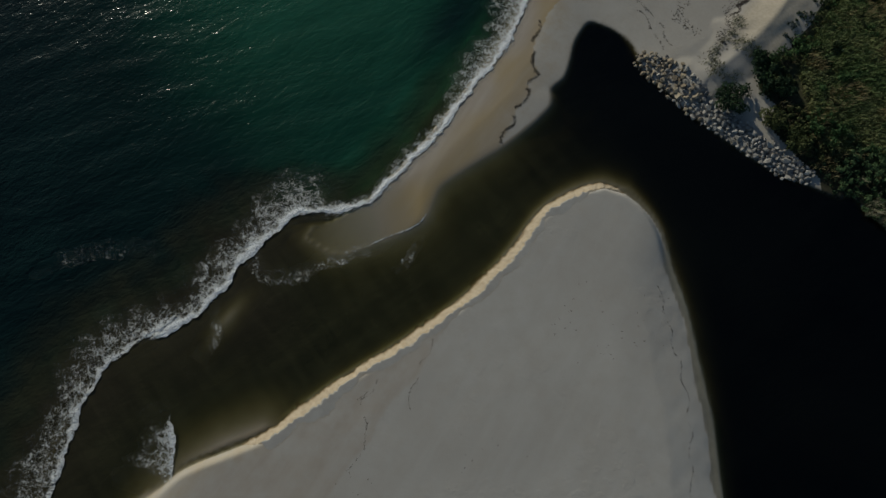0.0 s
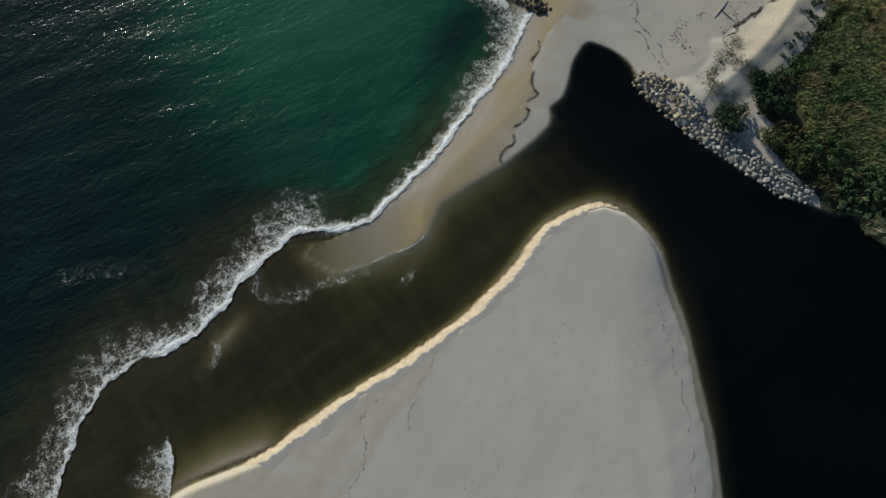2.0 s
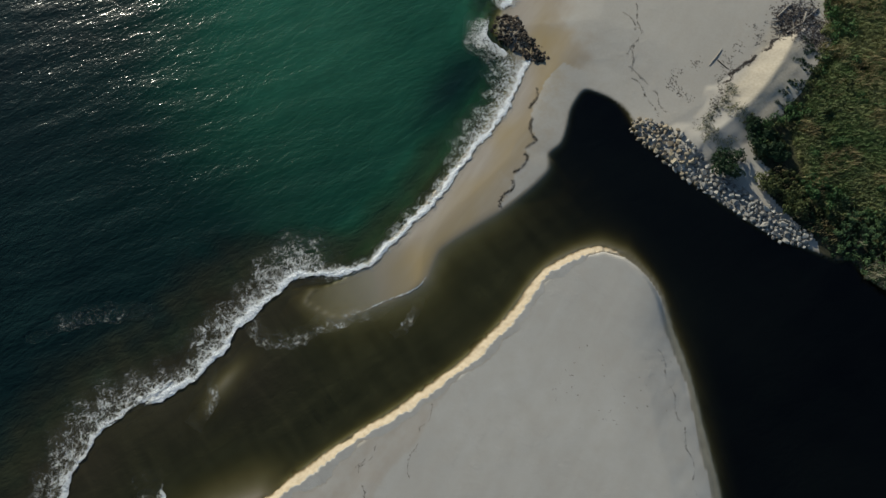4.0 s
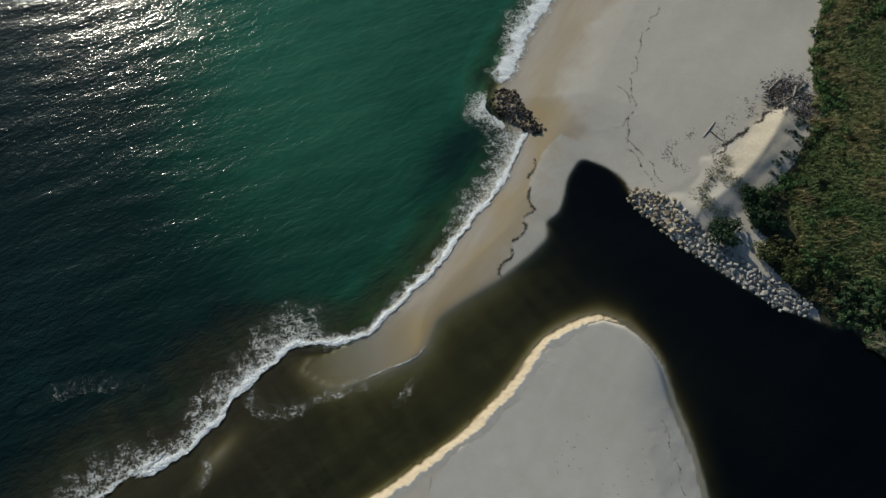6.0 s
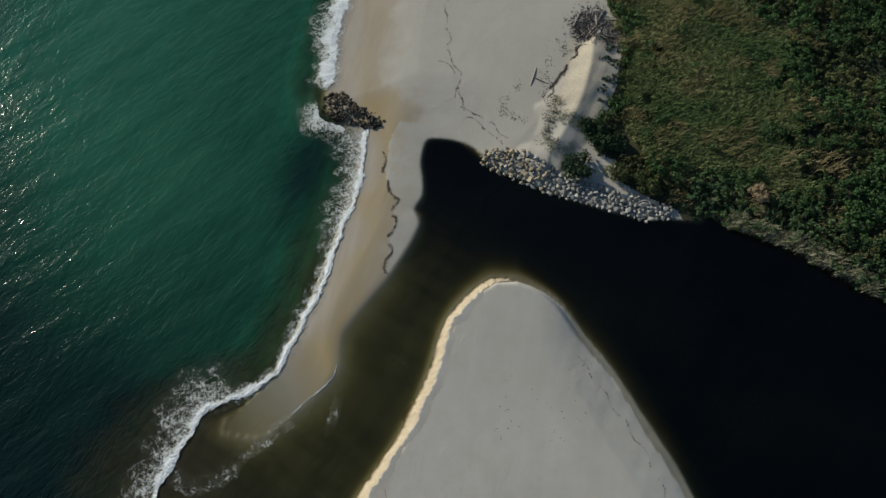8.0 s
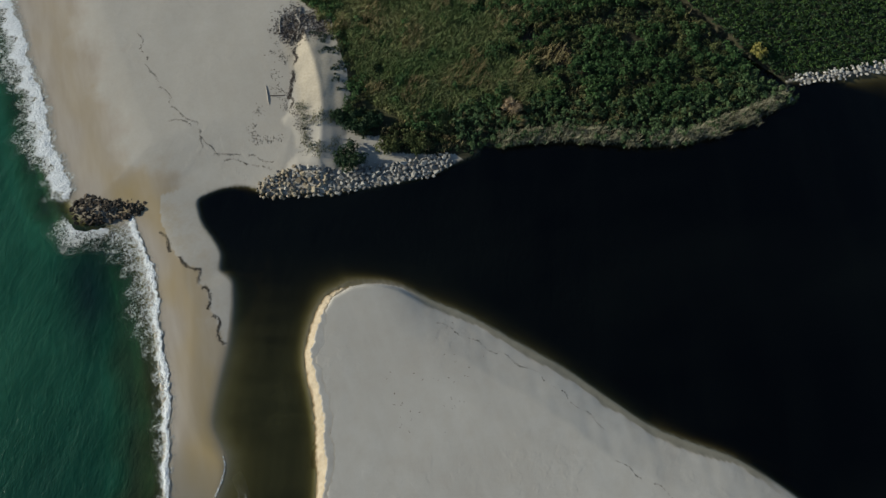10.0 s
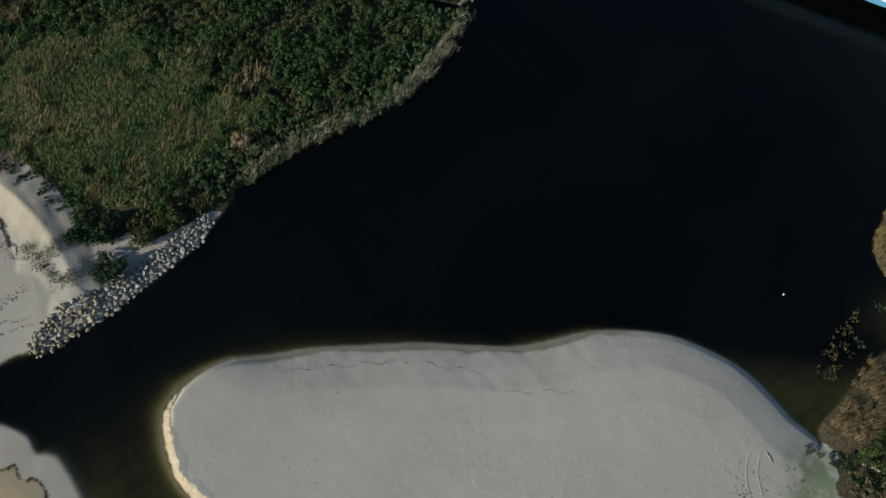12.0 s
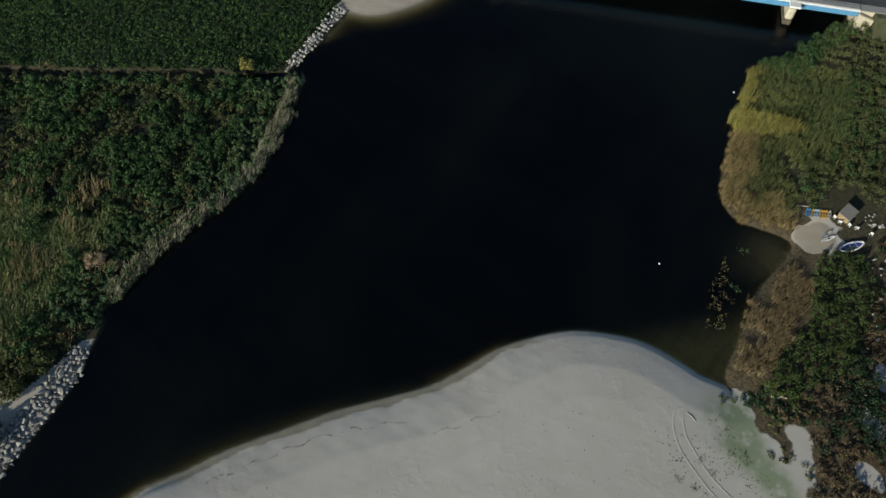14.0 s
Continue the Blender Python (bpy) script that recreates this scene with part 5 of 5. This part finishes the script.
def log(name, points, radii, material, label, category="driftwood", branch=None):
    bm = bmesh.new()
    x0, y0 = points[0][0], points[0][1]
    at = [(p[0] - x0, p[1] - y0, height_at(p[0], p[1]) + radii[i] * 0.8 + (p[2] if len(p) > 2 else 0)) for i, p in enumerate(points)]
    limb(bm, at, radii, 9)
    if branch:
        q = [(p[0] - x0, p[1] - y0, height_at(p[0], p[1]) + 0.12 + (p[2] if len(p) > 2 else 0)) for p in branch]
        limb(bm, q, [radii[1] * 0.6, radii[1] * 0.45, radii[1] * 0.25][:len(q)], 6)
    return solo(name, bm, material, label, category, pose(x0, y0, 0))


log("driftwood_log", [(47.3, 76.9), (46.4, 75.7), (45.5, 74.6), (44.7, 73.6)], [0.06, 0.09, 0.09, 0.06], drift_mat, "long bleached log lying on the beach")
# a dark limb stands in for the log's shadow on the sand
log("driftwood_log", [(46.2, 74.7), (47.0, 73.7), (47.8, 72.8)], [0.1, 0.09, 0.05], dark_wood, "dark branch laid out as the bleached log's cast shadow")
log("driftwood_log", [(23.3, -55), (22.9, -55.8), (22.9, -56.4), (22.4, -57.1)], [0.16, 0.2, 0.17, 0.1], drift_mat, "bent white piece of driftwood in the scrub")
log("driftwood_log", [(24.0, -42.2), (23.3, -42.6), (22.5, -42.9)], [0.05, 0.07, 0.04], drift_mat, "short bleached stick on the sand")
log("driftwood_log", [(52.9, -75.2), (52.6, -76.2), (52.2, -77.2)], [0.1, 0.13, 0.09], drift_mat, "pale log lying beside the kayaks")

pile = thing("driftwood_pile", "tangled heap of dark driftwood at the scrub's edge", "driftwood", pose(61.6, 81.8, height_at(61.6, 81.8)))
rng = random.Random(91)
for k in range(230):
    r, a = rng.random() ** 0.6, rng.uniform(0, 6.283)
    px, py = r * math.cos(a) * 5.0, r * math.sin(a) * 4.0
    d = rng.uniform(0, 6.283)
    half = 2.1 if k % 23 == 0 else rng.choice((0.3, 0.4, 0.6, 0.9, 1.5))
    zz = 0.06 + 0.4 * (1 - r) * rng.random()
    bm = bmesh.new()
    rad = rng.uniform(0.1, 0.14) if k % 23 == 0 else rng.uniform(0.025, 0.08)
    limb(bm, [(px - half * math.cos(d), py - half * math.sin(d), zz + rng.uniform(-0.1, 0.2)), (px, py, zz + 0.1), (px + half * math.cos(d), py + half * math.sin(d), zz + rng.uniform(-0.1, 0.2))], [rad, rad * 0.9, rad * 0.5], 5)
    part("branch", bm, drift_mat if k % 5 == 0 or k % 23 == 0 else dark_wood, pile)


# ---- tyre tracks ----
def rut(name, points, label):
    p = curve(points, 10)
    t = np.gradient(p, axis=0)
    t /= np.linalg.norm(t, axis=1)[:, None]
    nrm = np.stack([-t[:, 1], t[:, 0]], 1)
    rows = []
    for off, up in ((-0.16, -0.02), (-0.08, 0.03), (0.0, -0.01), (0.08, 0.03), (0.16, -0.02)):
        q = p + nrm * off
        rows.append(np.column_stack([q, ground_height(q[:, 0], q[:, 1]) + up + 0.01]))
    co = np.stack(rows, 1).reshape(-1, 3)
    m = len(p)
    i = (np.arange(m - 1)[:, None] * 5 + np.arange(4)[None]).ravel()
    me = mesh_of(name, co, np.stack([i, i + 5, i + 6, i + 1], 1), (("wet", np.zeros(len(co))), ("veg", np.zeros(len(co))), ("heath", np.zeros(len(co))), ("grass", np.zeros(len(co))), ("moss", np.zeros(len(co)))))
    me.materials.append(ground_mat)
    return tagged(new(name, me), label, "tyre track", "tyre tracks", "stuff")


rut("tyre_track", [(24.9, -42.0), (24.6, -40.7), (22.6, -39.5), (19.2, -39.1), (15, -40.1), (12.1, -41.1), (6, -44)], "tyre rut pressed into the pale sand")
rut("tyre_track", [(24.2, -42.8), (23.9, -41.6), (22.0, -40.9), (20.1, -40.7), (15.6, -41.4), (11.7, -43.0), (6, -46)], "tyre rut pressed into the pale sand")


# ---- landing place on the east bank ----
def boat_shell(bm, length, beam, depth, open_top=True, n=14, m=8):
    """A pointed hull lofted from bow to stern; returns nothing."""
    rings = []
    for i in range(n + 1):
        u = i / n
        w = beam / 2 * math.sin(math.pi * min(max(u, 0.02), 0.98)) ** 0.6
        rise = 0.18 * abs(2 * u - 1) ** 3
        ring = []
        for j in range(m + 1):
            v = -1 + 2 * j / m
            ring.append(bm.verts.new((length * (u - 0.5), w * v, depth * (abs(v) ** 2.2) + rise)))
        rings.append(ring)
    for a, b in zip(rings, rings[1:]):
        for j in range(m):
            bm.faces.new((a[j], a[j + 1], b[j + 1], b[j]))
    bm.faces.new([r[0] for r in rings] + [r[-1] for r in reversed(rings)]) if not open_top else None
    bmesh.ops.recalc_face_normals(bm, faces=list(bm.faces))


def rim(bm, length, beam, z, thick, n=28):
    pts = []
    for i in range(n):
        u = 0.5 - 0.5 * math.cos(2 * math.pi * i / n)
        side = 1 if i <= n / 2 else -1
        w = beam / 2 * math.sin(math.pi * min(max(u, 0.02), 0.98)) ** 0.6
        pts.append((length * (u - 0.5), side * w, z + 0.18 * abs(2 * u - 1) ** 3))
    limb(bm, pts + [pts[0]], [thick] * (n + 1), 6)


boat_white = plain("white_gelcoat", (0.75, 0.75, 0.73), 0.35, vary=0.06, bump=0.002)
boat_blue = plain("dark_blue_paint", (0.05, 0.06, 0.26), 0.4, vary=0.2, bump=0.003)
boat = thing("rowing_boat", "white rowing boat with dark blue inside", "boat", pose(43.1, -79.5, height_at(43.1, -79.5) + 0.05, 0, 0, -86))
bm = bmesh.new()
boat_shell(bm, 4.5, 1.35, 0.42)
bmesh.ops.solidify(bm, geom=list(bm.faces), thickness=0.03)
boat_hull = part("hull", bm, boat_blue, boat)
bm = bmesh.new()
rim(bm, 4.5, 1.4, 0.42, 0.13)
part("gunwale", bm, boat_white, boat_hull, "white rubbing rim")
for k, u in enumerate((-1.1, 0.0, 1.1)):
    part("thwart", box(bmesh.new(), (0.28, 1.0, 0.05), (u, 0, 0.3)), plain("pale_blue_seat", (0.3, 0.33, 0.5), 0.5) if k == 0 else bpy.data.materials["pale_blue_seat"], boat)
for u in (-0.55, 0.55):
    part("floorboard", box(bmesh.new(), (0.7, 0.4, 0.03), (u, 0, 0.1)), bpy.data.materials["pale_blue_seat"], boat)


def kayak(at, turn, color, label, length=2.6, lean=0.0):
    name = "kayak_plastic_%02d%02d%02d" % tuple(int(c * 99) for c in color)
    mat = bpy.data.materials.get(name) or plain(name, color, 0.4, vary=0.1, bump=0.003)
    base = thing("kayak", label, "kayak", pose(at[0], at[1], height_at(*at) + 0.12, 0, lean, turn), "kayaks on the landing")
    bm = bmesh.new()
    boat_shell(bm, length, 0.62, 0.26, False, 12, 6)
    shell = part("hull", bm, mat, base)
    bm = bmesh.new()
    rim(bm, 0.9, 0.4, 0.16, 0.035, 16)
    part("cockpit_rim", bm, dark_wood, shell, "dark cockpit rim")
    part("seat", box(bmesh.new(), (0.35, 0.3, 0.06), (-0.15, 0, 0.29)), dark_wood, base)
    return base


BLUE, PALE, GOLDEN, ORANGE, CREAM = (0.08, 0.24, 0.45), (0.42, 0.52, 0.6), (0.6, 0.4, 0.08), (0.72, 0.34, 0.04), (0.66, 0.62, 0.5)
for k, c in enumerate((BLUE, BLUE, GOLDEN, PALE, PALE, GOLDEN, ORANGE, ORANGE, CREAM)):
    word = {BLUE: "blue", PALE: "pale blue", GOLDEN: "yellow", ORANGE: "orange", CREAM: "cream"}[c]
    kayak((51.0 - 0.17 * k, -76.1 - 0.41 * k), 143 + 4 * math.sin(k * 2.1), c, word + " plastic kayak in a row on the sand", 1.9, -8)
kayak((45.5, -76.8), 96, (0.7, 0.7, 0.66), "white kayak on the sandy landing", 2.6)
kayak((46.3, -76.9), 110, (0.35, 0.36, 0.36), "grey kayak on the sandy landing", 2.4)
log("paddle", [(46.1, -77.1), (46.8, -77.9), (47.6, -78.7)], [0.05, 0.045, 0.05], drift_mat, "long pale paddle lying on a kayak", "paddle")

# hut with its roof, walls and the bits beside it
plank_mat = plain("weathered_planks", (0.30, 0.22, 0.13), 0.8, vary=0.3, scale=4, bump=0.02)
felt_mat = plain("grey_roof_felt", (0.20, 0.185, 0.165), 0.9, vary=0.2, scale=3, bump=0.02)
hut = thing("hut", "low wooden hut with a grey felt roof", "hut", pose(48.9, -82.1, height_at(48.9, -82.1), 0, 0, -62))
for sy in (-0.95, 0.95):
    part("wall", box(bmesh.new(), (2.6, 0.08, 1.1), (0, sy, 0.55)), plank_mat, hut)
for sx in (-1.26, 1.26):
    part("wall", box(bmesh.new(), (0.08, 1.8, 1.1), (sx, 0, 0.55)), plank_mat, hut)
bm = box(bmesh.new(), (2.9, 2.2, 0.1), (0, 0, 1.26))
for v in bm.verts:
    v.co.z += 0.12 * v.co.y
part("roof", bm, felt_mat, hut, "grey felt roof")
hut_door = part("door", box(bmesh.new(), (0.8, 0.05, 0.9), (0.3, -1.02, 0.5)), dark_wood, hut)
part("handle", box(bmesh.new(), (0.04, 0.06, 0.14), (0.6, -1.07, 0.55), bevel=0.01), drift_mat, hut_door)


def garden_chair(at, turn):
    base = thing("garden_chair", "white plastic chair beside the hut", "chair", pose(at[0], at[1], height_at(*at), 0, 0, turn), "chairs by the hut")
    part("seat", box(bmesh.new(), (0.46, 0.46, 0.05), (0, 0, 0.42)), boat_white, base)
    part("backrest", box(bmesh.new(), (0.46, 0.05, 0.45), (0, 0.22, 0.68)), boat_white, base)
    for sx in (-0.2, 0.2):
        for sy in (-0.2, 0.2):
            part("leg", box(bmesh.new(), (0.05, 0.05, 0.42), (sx, sy, 0.21), bevel=0.008), boat_white, base)
    return base


for at, turn in (((49.1, -80.1), 20), ((48.0, -80.4), 60), ((47.0, -81.6), 10), ((46.2, -82.4), 80), ((44.6, -84.2), 35)):
    garden_chair(at, turn)
tips = [(46.7 + 1.3 * math.cos(k * 1.9), -85.9 + 1.2 * math.sin(k * 2.3), 0.0, 0.35 + 0.12 * (k % 3)) for k in range(13)]
stones("rubble_heap", "small heap of bleached stones near the hut", "rubble", [(a, b, height_at(a, b) + 0.15, s) for a, b, _, s in tips], rubble, 95)


def buoy(at):
    base = thing("mooring_buoy", "small white mooring buoy afloat on the lagoon", "buoy", pose(at[0], at[1], 0.05), "mooring buoys")
    bm = bmesh.new()
    bmesh.ops.create_uvsphere(bm, u_segments=14, v_segments=9, radius=0.16)
    ball = part("float", bm, boat_white, base)
    bm = bmesh.new()
    limb(bm, [(0.09 * math.cos(a), 0, 0.27 + 0.09 * math.sin(a)) for a in (k * math.pi / 5 - 0.3 for k in range(8))], [0.02] * 8, 5)
    part("ring", bm, dark_wood, ball)


buoy((80.4, -77.7))
buoy((48.5, -48.8))

# ---- road bridge over the river ----
bridge_blue = plain("blue_girder_paint", (0.10, 0.27, 0.47), 0.45, vary=0.12, scale=0.8, bump=0.004)
concrete = plain("cream_concrete", (0.52, 0.47, 0.36), 0.85, vary=0.12, scale=0.6, bump=0.02)
pale_kerb = plain("pale_parapet", (0.72, 0.71, 0.68), 0.7, vary=0.08, bump=0.006)
asphalt = plain("asphalt", (0.05, 0.052, 0.055), 0.9, vary=0.25, scale=2.0, bump=0.01)
footway = plain("grey_footway", (0.25, 0.25, 0.24), 0.9, vary=0.12, scale=1.5, bump=0.01)
ox, oy = 95.9, -99.1
bridge = thing("road_bridge", "low road bridge with blue girders on cream piers", "bridge", pose(ox, oy, 0, 0, 0, 63.3))
# the bridge's own x runs along it to the far bank, y towards the viewer
L0, L1 = -10.6, 64.0
mid, span = (L0 + L1) / 2, L1 - L0
for v in (0.2, -8.8):
    part("girder", box(bmesh.new(), (span, 0.35, 1.4), (mid, v, 3.95)), bridge_blue, bridge, "blue steel girder")
    part("kerb", box(bmesh.new(), (span, 0.5, 0.35), (mid, v + (0.35 if v > 0 else -0.35), 4.85), bevel=0.03), pale_kerb, bridge, "pale concrete edge")
part("deck", box(bmesh.new(), (span, 9.2, 0.3), (mid, -4.3, 4.8)), footway, bridge)
part("carriageway", box(bmesh.new(), (span, 6.2, 0.06), (mid, -4.4, 4.99), bevel=0), asphalt, bridge, "dark asphalt road")
rail_mat = plain("galvanised_rail", (0.45, 0.46, 0.47), 0.4, 0.8, vary=0.1, bump=0.002)
for zz in (5.45, 5.9):
    bm = bmesh.new()
    limb(bm, [(L0, 0.2, zz), (mid, 0.2, zz), (L1, 0.2, zz)], [0.035] * 3, 6)
    part("rail", bm, rail_mat, bridge)
for k in range(31):
    part("rail_post", box(bmesh.new(), (0.06, 0.06, 0.9), (L0 + 0.5 + k * 2.4, 0.2, 5.5), bevel=0.008), rail_mat, bridge)
for u in (1.9, 62.0):
    bm = box(bmesh.new(), (1.6, 9.6, 2.6), (u, -3.2, 2.3), bevel=0.35)
    pier = part("pier", bm, concrete, bridge, "cream concrete pier")
    part("pier_foot", box(bmesh.new(), (1.7, 9.8, 4.0), (u, -3.2, -0.95), bevel=0.3), plain("weed_stained_concrete", (0.10, 0.085, 0.06), 0.8, vary=0.35, scale=1.0, bump=0.02), bridge, "dark weed-stained pier foot")
    part("pier_cap", box(bmesh.new(), (2.2, 2.4, 0.5), (u, 1.2, 4.7), bevel=0.12), pale_kerb, pier)
part("abutment", box(bmesh.new(), (3.0, 9.4, 5.2), (L0 - 1.5, -4.6, 1.9), bevel=0.1), concrete, bridge, "cream concrete abutment")
bm = box(bmesh.new(), (3.6, 0.8, 5.2), (L0 - 1.7, 1.0, 1.9), bevel=0.1)
for v in bm.verts:
    v.co.z -= 0.45 * max(0.0, L0 - 1.0 - v.co.x) * (v.co.z > 2)
part("wing_wall", bm, concrete, bridge, "cream concrete wing wall")
road = thing("approach_road", "raised asphalt road behind the abutment", "road", bridge.matrix_world.copy())
bm = bmesh.new()
prof = [(-16, -0.5), (-10.4, 4.75), (1.8, 4.75), (7.0, 0.5)]
ends = [[bm.verts.new((u, v, w)) for v, w in prof] for u in (L0 - 3.02, L0 - 60)]
for k in range(3):
    bm.faces.new((ends[0][k], ends[0][k + 1], ends[1][k + 1], ends[1][k]))
bm.faces.new(ends[0][::-1])
bmesh.ops.recalc_face_normals(bm, faces=list(bm.faces))
part("embankment", bm, plain("grassy_slope", (0.07, 0.075, 0.035), 0.95, vary=0.4, scale=1.2, bump=0.1), road)
part("carriageway", box(bmesh.new(), (59.8, 6.2, 0.1), (L0 - 30.1, -4.4, 4.93), bevel=0), asphalt, road, "dark asphalt road")
part("footway", box(bmesh.new(), (59.8, 1.9, 0.16), (L0 - 30.1, -0.35, 4.92), bevel=0.02), footway, road)
road["kind"] = "structure"
